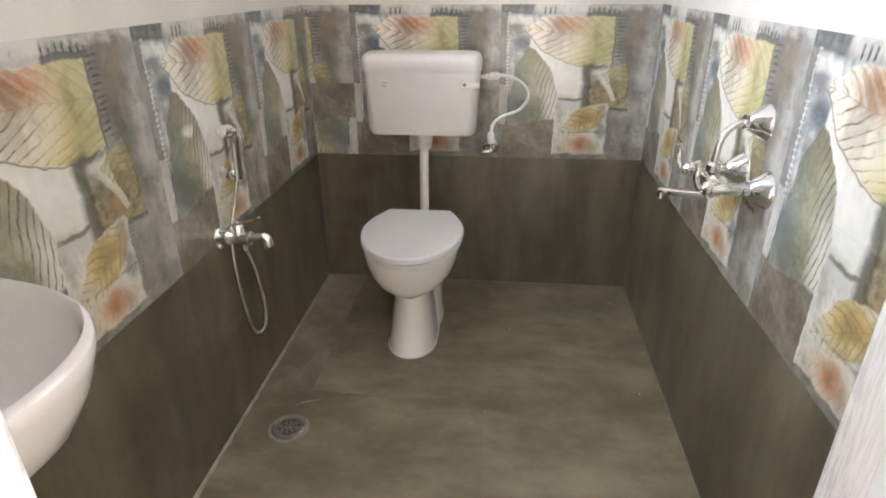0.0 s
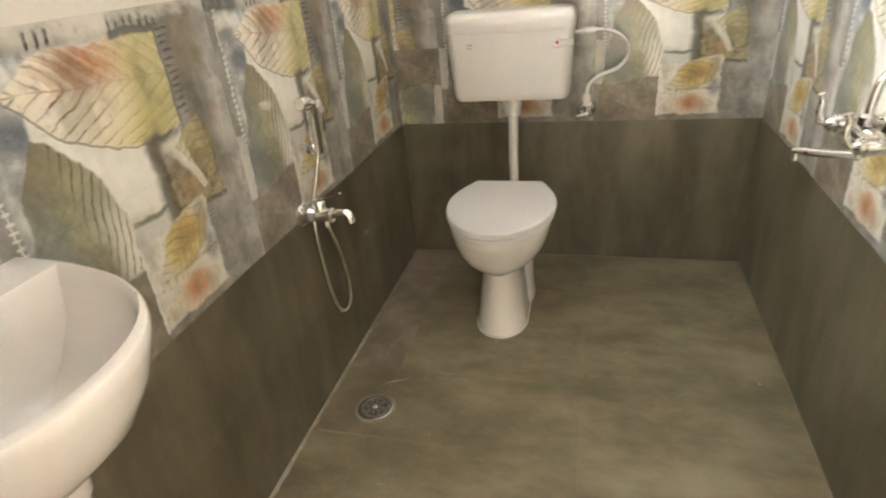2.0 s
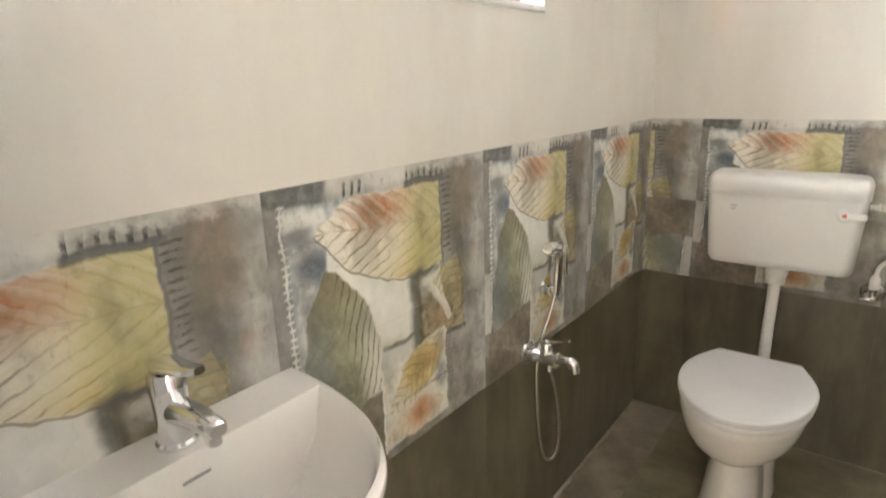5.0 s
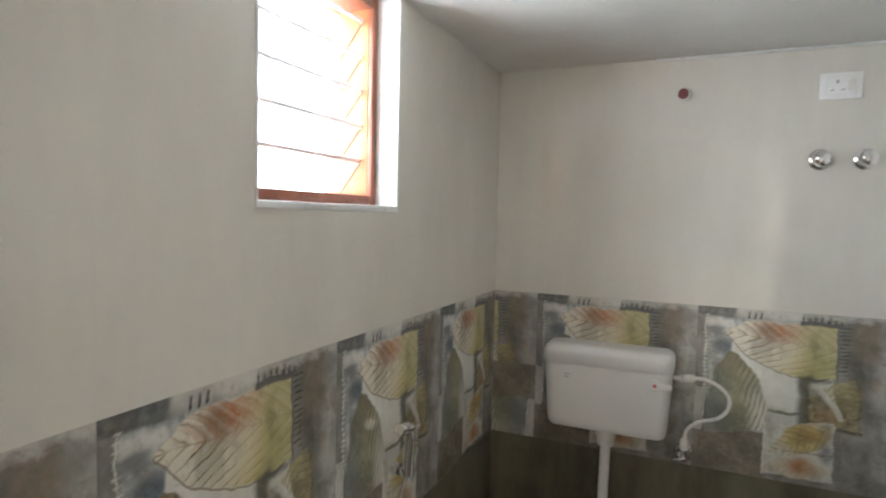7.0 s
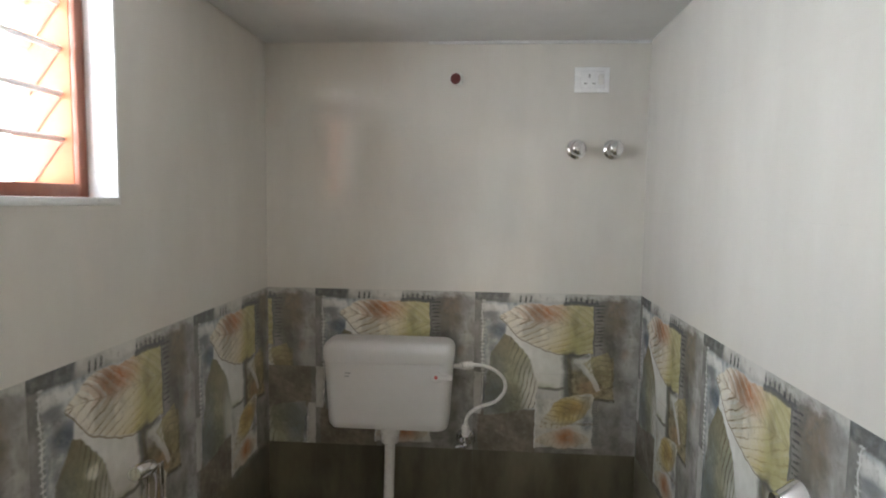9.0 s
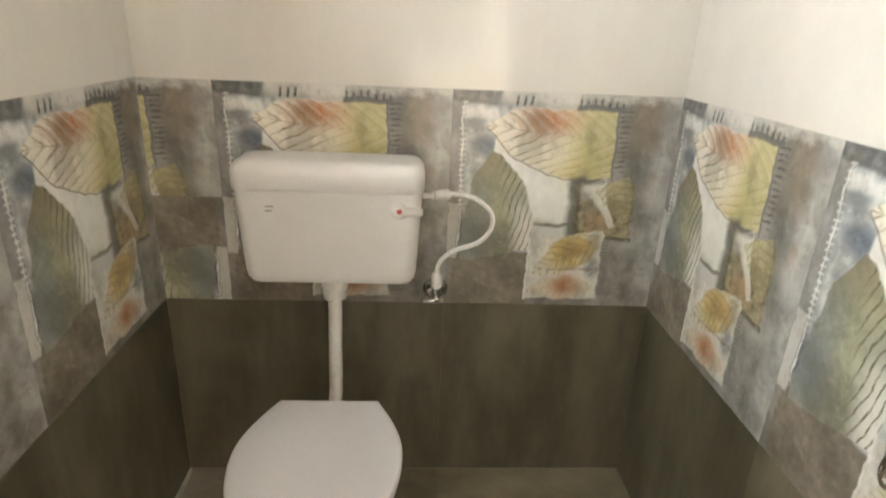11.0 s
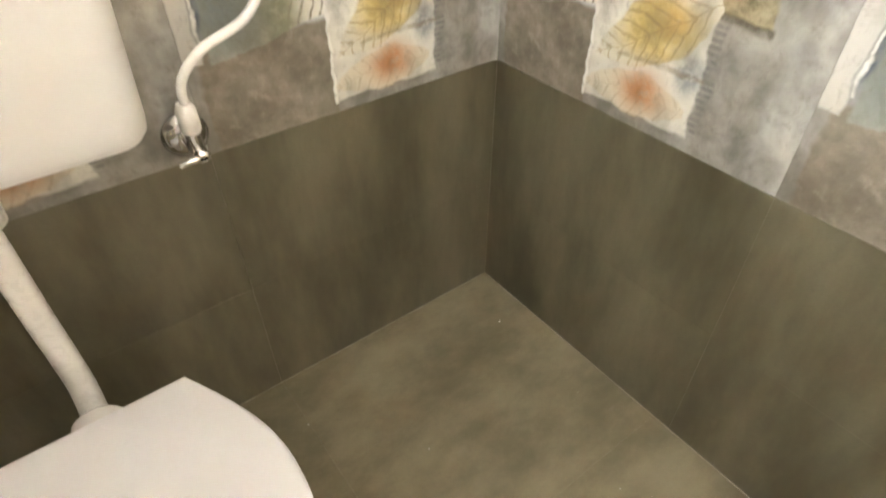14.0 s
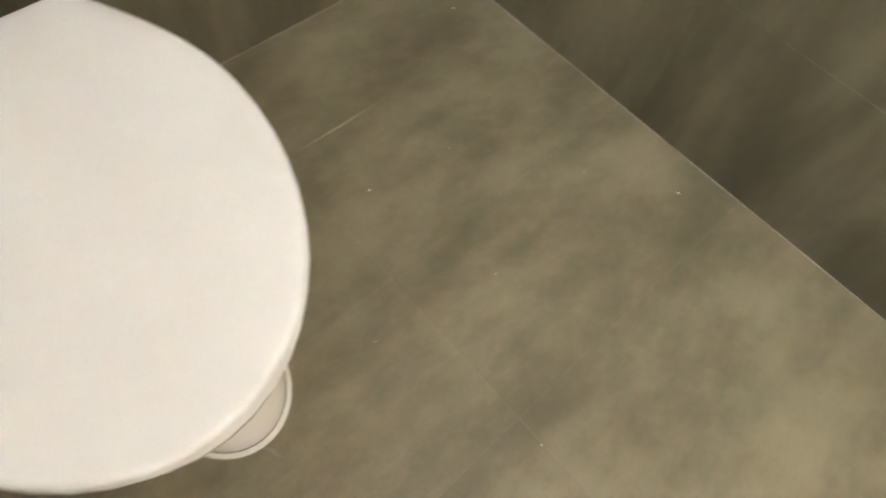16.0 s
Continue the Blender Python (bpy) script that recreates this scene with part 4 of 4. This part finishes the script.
for x in (1.134, 1.262):
    heater_valve(x)
stub = thing("pipe_stub", (0.703, 0, 1.964), "short capped pipe stub with dark red end", "pipe")
stub_pose = along((0.004, 0, 0.003), (-0.008, -0.06, -0.004))
part("sleeve", lathe([(0.023, 0.0), (0.023, 0.034), (0.0195, 0.036), (0.0195, 0.030)], stub_pose, 24, cap=(False, False)), PVC, stub, "white pipe sleeve")
part("plug", lathe([(0.0194, 0.026), (0.0194, 0.032), (0.010, 0.034), (0.001, 0.034)], stub_pose, 24), MAROON, stub, "dark red plug")

# ---- washbasin ----
BZ, BCY = 0.905, -1.962
basin = thing("washbasin", (0.0, BCY, 0.5), "white ceramic washbasin on a pedestal at the wall", "washbasin")


def d_ring(depth, half, z, inset=0.0, n=40, x0=0.0, power=2.15):
    """D outline: straight along the wall, bowed into the room."""
    pts = []
    for i in range(n + 1):
        a = -math.pi / 2 + math.pi * i / n
        c, s = math.cos(a), math.sin(a)
        k = (abs(c) ** power + abs(s) ** power) ** (-1 / power)
        pts.append((x0 + inset + (depth - 2 * inset) * c * k, BCY + (half - inset) * s * k, z))
    for i in range(1, 12):
        pts.append((x0 + inset, BCY + (half - inset) * (1 - 2 * i / 12), z))
    return pts


D, HW = 0.355, 0.224
outer = [d_ring(0.14, 0.07, BZ - 0.195), d_ring(0.19, 0.105, BZ - 0.188), d_ring(0.262, 0.158, BZ - 0.155), d_ring(0.312, 0.194, BZ - 0.108), d_ring(0.338, 0.213, BZ - 0.062), d_ring(0.351, 0.222, BZ - 0.024), d_ring(D, HW, BZ - 0.008), d_ring(D - 0.002, HW - 0.001, BZ - 0.002), d_ring(D - 0.006, HW - 0.004, BZ)]
LX = 0.085
inner = [d_ring(D - 0.020 - LX, HW - 0.016, BZ, x0=LX), d_ring(D - 0.025 - LX, HW - 0.020, BZ - 0.004, x0=LX + 0.002), d_ring(D - 0.032 - LX, HW - 0.026, BZ - 0.018, x0=LX + 0.005), d_ring(D - 0.050 - LX, HW - 0.042, BZ - 0.065, x0=LX + 0.012), d_ring(D - 0.095 - LX, HW - 0.085, BZ - 0.115, x0=LX + 0.022), d_ring(D - 0.16 - LX, HW - 0.14, BZ - 0.138, x0=LX + 0.045), d_ring(0.03, 0.02, BZ - 0.144, x0=LX + 0.09)]
part("bowl", at(loft(outer + inner), basin), CERAMIC, basin)
part("pedestal", at(loft([[(0.140 + x, BCY + 0.014 + y, z) for x, y in rounded(w, d, min(w, d) * 0.42, 7)] for w, d, z in ((0.17, 0.18, 0.0), (0.17, 0.18, 0.02), (0.135, 0.14, 0.05), (0.104, 0.106, 0.30), (0.094, 0.096, 0.58), (0.095, 0.098, 0.650), (0.108, 0.112, 0.662), (0.112, 0.116, 0.690), (0.122, 0.126, 0.728))]), basin), CERAMIC, basin, "white ceramic pedestal")
part("brand_bar", at(box(LX + 0.0105, LX + 0.0125, BCY - 0.026, BCY + 0.012, BZ - 0.030, BZ - 0.0265), basin), GREY_PRINT_GAP, basin, "small grey printed bar")
part("waste", at(lathe([(0.022, BZ - 0.1435), (0.020, BZ - 0.141), (0.001, BZ - 0.1415)], Matrix.Translation((LX + 0.105, BCY, 0)), 22), basin), CHROME, basin, "chrome waste")

basin_tap = thing("basin_tap", (0.045, BCY, BZ), "chrome pillar tap on the washbasin ledge", "tap")
part("body", lathe([(0.027, 0.0), (0.027, 0.005), (0.0235, 0.009), (0.0225, 0.050), (0.024, 0.075), (0.024, 0.098), (0.021, 0.104), (0.012, 0.106)], None, 28), CHROME, basin_tap)
part("spout", loft([[(x, y, z + k) for y, k in rounded(w, h, h * 0.42, 4)] for x, w, h, z in ((0.006, 0.036, 0.040, 0.050), (0.040, 0.034, 0.034, 0.056), (0.078, 0.031, 0.027, 0.058), (0.104, 0.028, 0.022, 0.056), (0.109, 0.022, 0.016, 0.056))]), CHROME, basin_tap, "thick tapering chrome spout")
part("aerator", lathe([(0.010, 0.0), (0.010, 0.016)], pose(0.094, 0, 0.034), 18), CHROME, basin_tap)
part("lever", loft([[(x, y, z + k) for y, k in rounded(w, 0.010, 0.004, 3)] for x, w, z in ((-0.020, 0.030, 0.112), (0.010, 0.040, 0.113), (0.050, 0.030, 0.119), (0.082, 0.022, 0.127), (0.086, 0.014, 0.128))]), CHROME, basin_tap, "flat chrome tap lever")

# ---- door ----
DOOR_W, OPEN = 0.65, 4.0
door = tagged(new("door_1"), "white plastic door printed with pink lilies, standing open", "door", kind="structure")
door.matrix_world = pose(DOOR_R - 0.004, OUTER + 0.004, 0.012, 0, 0, 90 + OPEN)
# in the door's space x runs from hinge to free edge, y points into the room's middle
part("leaf", box(0, DOOR_W, -0.028, 0.0, 0, 2.0, 0.002), DOORWHITE, door)
part("stile", box(DOOR_W - 0.068, DOOR_W + 0.002, -0.030, 0.0025, 0, 2.0, 0.0015), STILE, door, "pale stile along the free edge")
part("stile", box(-0.002, 0.066, -0.030, 0.0025, 0, 2.0, 0.0015), STILE, door, "pale stile along the hinges")
ring = rounded(0.26, 0.24, 0.03, 6)
cx, cz = 0.40, 1.33
frame_rings = []
for grow, yy in ((0.0, 0.0), (0.0, 0.008), (-0.008, 0.011), (-0.022, 0.010), (-0.028, 0.001)):
    frame_rings.append([(cx + x * (1 + grow / 0.13), yy, cz + z * (1 + grow / 0.12)) for x, z in ring])
part("raised_frame", loft(frame_rings, cap=(False, False)), DOORWHITE, door, "raised square moulding")


def printed(name, outline, material, level, label):
    """A flat print on the door's face, from a closed smooth outline in (x, z)."""
    pts = smooth_path([(x, 0, z) for x, z in outline] + [(outline[0][0], 0, outline[0][1])], 8)[:-1]
    bm = bmesh.new()
    layer = bm.loops.layers.uv.new("UVMap")
    vs = [bm.verts.new((p.x, level, p.z)) for p in pts]
    f = bm.faces.new(vs)
    if f.normal.y < 0:
        f.normal_flip()
    xs, zs = [p.x for p in pts], [p.z for p in pts]
    for loop in f.loops:
        loop[layer].uv = ((loop.vert.co.x - min(xs)) / (max(xs) - min(xs)), (loop.vert.co.z - min(zs)) / (max(zs) - min(zs)))
    bmesh.ops.triangulate(bm, faces=bm.faces)
    part(name, bm, material, door, label, False)


def blossom(x, z, k):
    printed("petal", [(x + a * k, z + b * k) for a, b in ((0.0, 0.0), (-0.03, -0.03), (-0.08, -0.06), (-0.16, -0.05), (-0.24, -0.09), (-0.30, -0.19), (-0.27, -0.30), (-0.20, -0.38), (-0.08, -0.40), (-0.02, -0.33), (-0.015, -0.22), (-0.02, -0.10))], PETAL, 0.0008, "pale pink printed petal")
    printed("fold", [(x + a * k, z + b * k) for a, b in ((0.0, 0.0), (-0.02, -0.03), (-0.045, -0.10), (-0.06, -0.18), (-0.10, -0.25), (-0.17, -0.29), (-0.10, -0.28), (-0.05, -0.22), (-0.025, -0.12))], FOLD, 0.0014, "deep pink printed fold")
    printed("stem", [(x + a * k, z + b * k) for a, b in ((0.0, 0.0), (0.018, 0.03), (0.024, 0.028), (0.008, -0.004))], STEM, 0.0018, "olive printed stem")


blossom(0.572, 1.045, 0.85)
blossom(0.50, 1.62, 0.5)
for x0, z0, x1, z1 in ((0.575, 1.235, 0.10, 1.42), (0.577, 1.36, 0.50, 1.46)):
    d = Vector((z1 - z0, x0 - x1)).normalized() * 0.0055
    printed("stem", [(x0 + d.x, z0 + d.y), ((x0 + x1) / 2 + d.x, (z0 + z1) / 2 + 0.012 + d.y), (x1 + d.x, z1 + d.y), (x1 - d.x, z1 - d.y), ((x0 + x1) / 2 - d.x, (z0 + z1) / 2 + 0.012 - d.y), (x0 - d.x, z0 - d.y)], STEM, 0.0016, "olive printed stem")

handle = part("handle", tube(smooth_path([(0.612, 0.020, 1.23), (0.614, 0.040, 1.25), (0.614, 0.044, 1.30), (0.614, 0.044, 1.36), (0.614, 0.040, 1.41), (0.612, 0.020, 1.43)], 16), 0.0085, 18, twist=(4, 0.28, 260)), PVC, door, "white twisted rope pull handle")
for z in (1.23, 1.43):
    part("handle_foot", box(0.594, 0.630, 0.002, 0.028, z - 0.014, z + 0.014, 0.005), PVC, handle)
    for x in (0.606, 0.620):
        part("screw", lathe([(0.0055, 0.0), (0.0055, 0.002), (0.002, 0.003)], along((x, 0.0275, z - 0.004), (x, 1, z - 0.004)), 14), SCREW, handle, "dark screw head")
bolt = part("bolt", box(0.560, 0.655, 0.0025, 0.010, 1.078, 1.118, 0.002), PVC, door, "white plastic tower bolt")
part("rod", lathe([(0.0075, 0.0), (0.0075, 0.105), (0.006, 0.107)], along((0.556, 0.020, 1.098), (1.0, 0.020, 1.098)), 16), PVC, bolt)
for x0, x1 in ((0.560, 0.582), (0.630, 0.655)):
    part("keeper", lathe([(0.0125, x0), (0.0125, x1)], pose(0, 0.018, 1.098, 0, 90, 0), 18), PVC, bolt)
part("knob", tube([Vector((0.602, 0.024, 1.094)), Vector((0.600, 0.040, 1.078)), Vector((0.596, 0.048, 1.064))], 0.0065, 12), PVC, bolt)
for x in (0.571, 0.642):
    for z in (1.083, 1.113):
        part("screw", lathe([(0.005, 0.0), (0.005, 0.002), (0.002, 0.003)], along((x, 0.010, z), (x, 1, z)), 14), SCREW, bolt, "dark screw head")

# ---- cement and specks ----
seam = bmesh.new()
rng = random.Random(4)
rows = []
for i in range(90):
    y = FRONT + (0 - FRONT) * i / 89
    w = 0.006 + 0.009 * rng.random() ** 1.5
    rows.append([(0.0, y, 0.0035), (w * 0.6, y, 0.0028), (w, y, 0.0)])
for a, b in zip(rows, rows[1:]):
    va, vb = [seam.verts.new(p) for p in a], [seam.verts.new(p) for p in b]
    for i in range(2):
        seam.faces.new((va[i], va[i + 1], vb[i + 1], vb[i]))
for start, run, inward in ((Vector((0, 0, 0)), Vector((W, 0, 0)), Vector((0, -1, 0))), (Vector((W, 0, 0)), Vector((0, FRONT, 0)), Vector((-1, 0, 0)))):
    line = []
    for i in range(70):
        w = 0.0005 + 0.0022 * rng.random() ** 2
        at_edge = start + run * (i / 69)
        line.append([seam.verts.new(at_edge + Vector((0, 0, 0.002))), seam.verts.new(at_edge + inward * w + Vector((0, 0, 0.0006)))])
    for a, b in zip(line, line[1:]):
        seam.faces.new((a[0], a[1], b[1], b[0]))
bmesh.ops.recalc_face_normals(seam, faces=seam.faces)
cove = tagged(new("grout_seam", mesh_of("grout_seam", seam, CEMENT)), "pale grout line where floor meets wall", "grout", kind="structure")

def smear_on_floor(x, y, length, width, turn):
    """A thin uneven streak of dried cement."""
    bm = bmesh.new()
    top, low = [], []
    for i in range(13):
        f = i / 12
        w = 1.5 * width * math.sin(math.pi * f) ** 0.6 * rng.uniform(0.3, 1.0) + 0.0004
        px, py = (f - 0.5) * length, 0.06 * length * math.sin(5 * f)
        ca, sa = math.cos(radians(turn)), math.sin(radians(turn))
        for side, line in ((1, top), (-1, low)):
            qx, qy = px, py + side * w / 2
            line.append(bm.verts.new((x + qx * ca - qy * sa, y + qx * sa + qy * ca, 0.0006)))
    for i in range(12):
        bm.faces.new((low[i], low[i + 1], top[i + 1], top[i]))
    tagged(new("cement_smear", mesh_of("cement_smear", bm, CEMENT)), "thin dried cement streak on the floor tiles", "cement smear", group="cement streaks on the floor")


for row in ((0.135, -0.70, 0.22, 0.008, 82), (0.19, -0.92, 0.10, 0.006, 35), (0.33, -0.86, 0.09, 0.006, 10), (0.40, -0.88, 0.07, 0.005, 25), (0.44, -1.02, 0.04, 0.004, 60), (0.28, -1.32, 0.03, 0.004, 15), (0.485, -0.66, 0.035, 0.004, -60)):
    smear_on_floor(*row)

specks = bmesh.new()
for i in range(34):
    x, y = rng.uniform(0.1, W - 0.03), rng.uniform(-2.1, -0.05)
    if 0.28 < x < 0.68 and y > -0.8:
        continue
    r = rng.uniform(0.0005, 0.0016)
    made = bmesh.ops.create_icosphere(specks, subdivisions=1, radius=r)["verts"]
    for v in made:
        v.co = Vector((v.co.x * rng.uniform(0.7, 1.8), v.co.y, v.co.z * 0.5)) + Vector((x, y, r * 0.4))
for x, y in ((0.864, -0.406), (1.296, -0.159), (1.304, -0.772)):
    made = bmesh.ops.create_icosphere(specks, subdivisions=1, radius=0.0022)["verts"]
    for v in made:
        v.co = Vector((v.co.x * 1.4, v.co.y, v.co.z * 0.5)) + Vector((x, y, 0.0014))
tagged(new("cement_specks", mesh_of("cement_specks", specks, REVEAL)), "small white cement crumbs on the floor", "debris", kind="stuff")

# ---- tiles, each a piece of its wall or floor ----
tile_meshes = {}


def tile_mesh(w, h, u0, v0, u1, v1, material, flip):
    """A bevelled tile with its face in the x, z plane, looking along -y; its print's corner values go to its UVs."""
    key = (round(w, 4), round(h, 4), round(u0, 3), round(v0, 3), material.name, flip)
    if key in tile_meshes:
        return tile_meshes[key]
    b, g = (0.00009, 0.00002) if material is WHITE else (0.0003, 0.0001)
    verts, faces = [], []
    for inset, y in ((g, T), (g, b), (g + b, 0.0)):
        verts += [(inset, y, inset), (w - inset, y, inset), (w - inset, y, h - inset), (inset, y, h - inset)]
    for k in (0, 4):
        for i in range(4):
            j = (i + 1) % 4
            faces.append((k + i, k + j, k + 4 + j, k + 4 + i))
    faces.append((8, 9, 10, 11))
    data = bpy.data.meshes.new("tile")
    data.from_pydata(verts, [], faces)
    layer = data.uv_layers.new(name="UVMap")
    for loop in data.loops:
        x, _, z = verts[loop.vertex_index]
        u, v = u0 + (u1 - u0) * x / w, v0 + (v1 - v0) * z / h
        layer.data[loop.index].uv = (1 - u, 0.5 - v) if flip else (u, v)
    data.materials.append(material)
    tile_meshes[key] = data
    return data


def lay(parent, origin, turn, col, row, cut=None, floor_tile=False):
    """One tile: col = (start, width, u0, u1) along the wall, row = (base, height, v0, v1, material, flip)."""
    s, w, u0, u1 = col
    z, h, v0, v1, material, flip = row
    pieces = [(s, s + w, z, z + h)]
    if cut:
        a, b, lo = cut
        if s < b and s + w > a and z + h > lo:
            pieces = []
            if s < a:
                pieces.append((s, a, z, z + h))
            if s + w > b:
                pieces.append((b, s + w, z, z + h))
            if z < lo:
                pieces.append((max(s, a), min(s + w, b), z, lo))
    for p0, p1, q0, q1 in pieces:
        fu = lambda x: u0 + (u1 - u0) * (x - s) / w
        fv = lambda y: v0 + (v1 - v0) * (y - z) / h
        ob = new("tile", tile_mesh(p1 - p0, q1 - q0, fu(p0), fv(q0), fu(p1), fv(q1), material, flip))
        ob.parent = parent
        ob.matrix_world = Matrix.Translation(origin) @ turn @ Matrix.Translation((p0, 0, q0))


ROWS_OF_TILES = [(0.0, 0.3, 0, 1, DADO, False), (0.3, 0.3, 0, 1, DADO, False), (0.6, 0.3, 0.0, 0.5, LEAF, False), (0.9, 0.3, 0.5, 1.0, LEAF, False)] + [(1.2 + 0.3 * i, 0.3, 0, 1, WHITE, False) for i in range(3)]


def columns(length, first):
    """Columns of 0.6 m from the left, the first one cut to its right-hand part."""
    out = [(0.0, first, 1 - first / 0.6, 1.0)] if first else []
    s = first
    while s < length - 0.005:
        w = min(0.6, length - s)
        out.append((s, w, 0.0, w / 0.6))
        s += 0.6
    return out


for r, row in enumerate(ROWS_OF_TILES):
    for k, col in enumerate(columns(W, 0.183)):
        use, at_col = row, col
        if k == 0 and r == 2:
            use, at_col = row[:5] + (True,), (0.0, 0.183, 0.695, 1.0)
        lay(wall_north, (0, 0, 0), Matrix(), at_col, use)
    west = columns(2.33, 0.568)
    for col in west:
        lay(wall_west, (0, FRONT, 0), Matrix.Rotation(radians(90), 4, "Z"), col, row, cut=(WIN_Y0 - FRONT, WIN_Y1 - FRONT, WIN_Z))
    for col in columns(2.33, 0.0):
        lay(wall_east, (W, 0, 0), Matrix.Rotation(radians(-90), 4, "Z"), col, row)

# floor, courses of 0.3 m, long side across the room
xs, ys = [0.0, 0.183, 0.784, W], [0.0, -0.26] + [-0.26 - 0.3 * i for i in range(1, 7)] + [FRONT]
for x0, x1 in zip(xs, xs[1:]):
    for y0, y1 in zip(ys, ys[1:]):
        ob = new("tile", tile_mesh(x1 - x0, y0 - y1, 0, 0, 1, 1, FLOOR_CUT if x1 < 0.2 and y1 > -0.9 else FLOOR, False))
        ob.parent = floor
        ob.matrix_world = Matrix(((1, 0, 0, x0), (0, 0, 1, y1), (0, -1, 0, 0), (0, 0, 0, 1)))
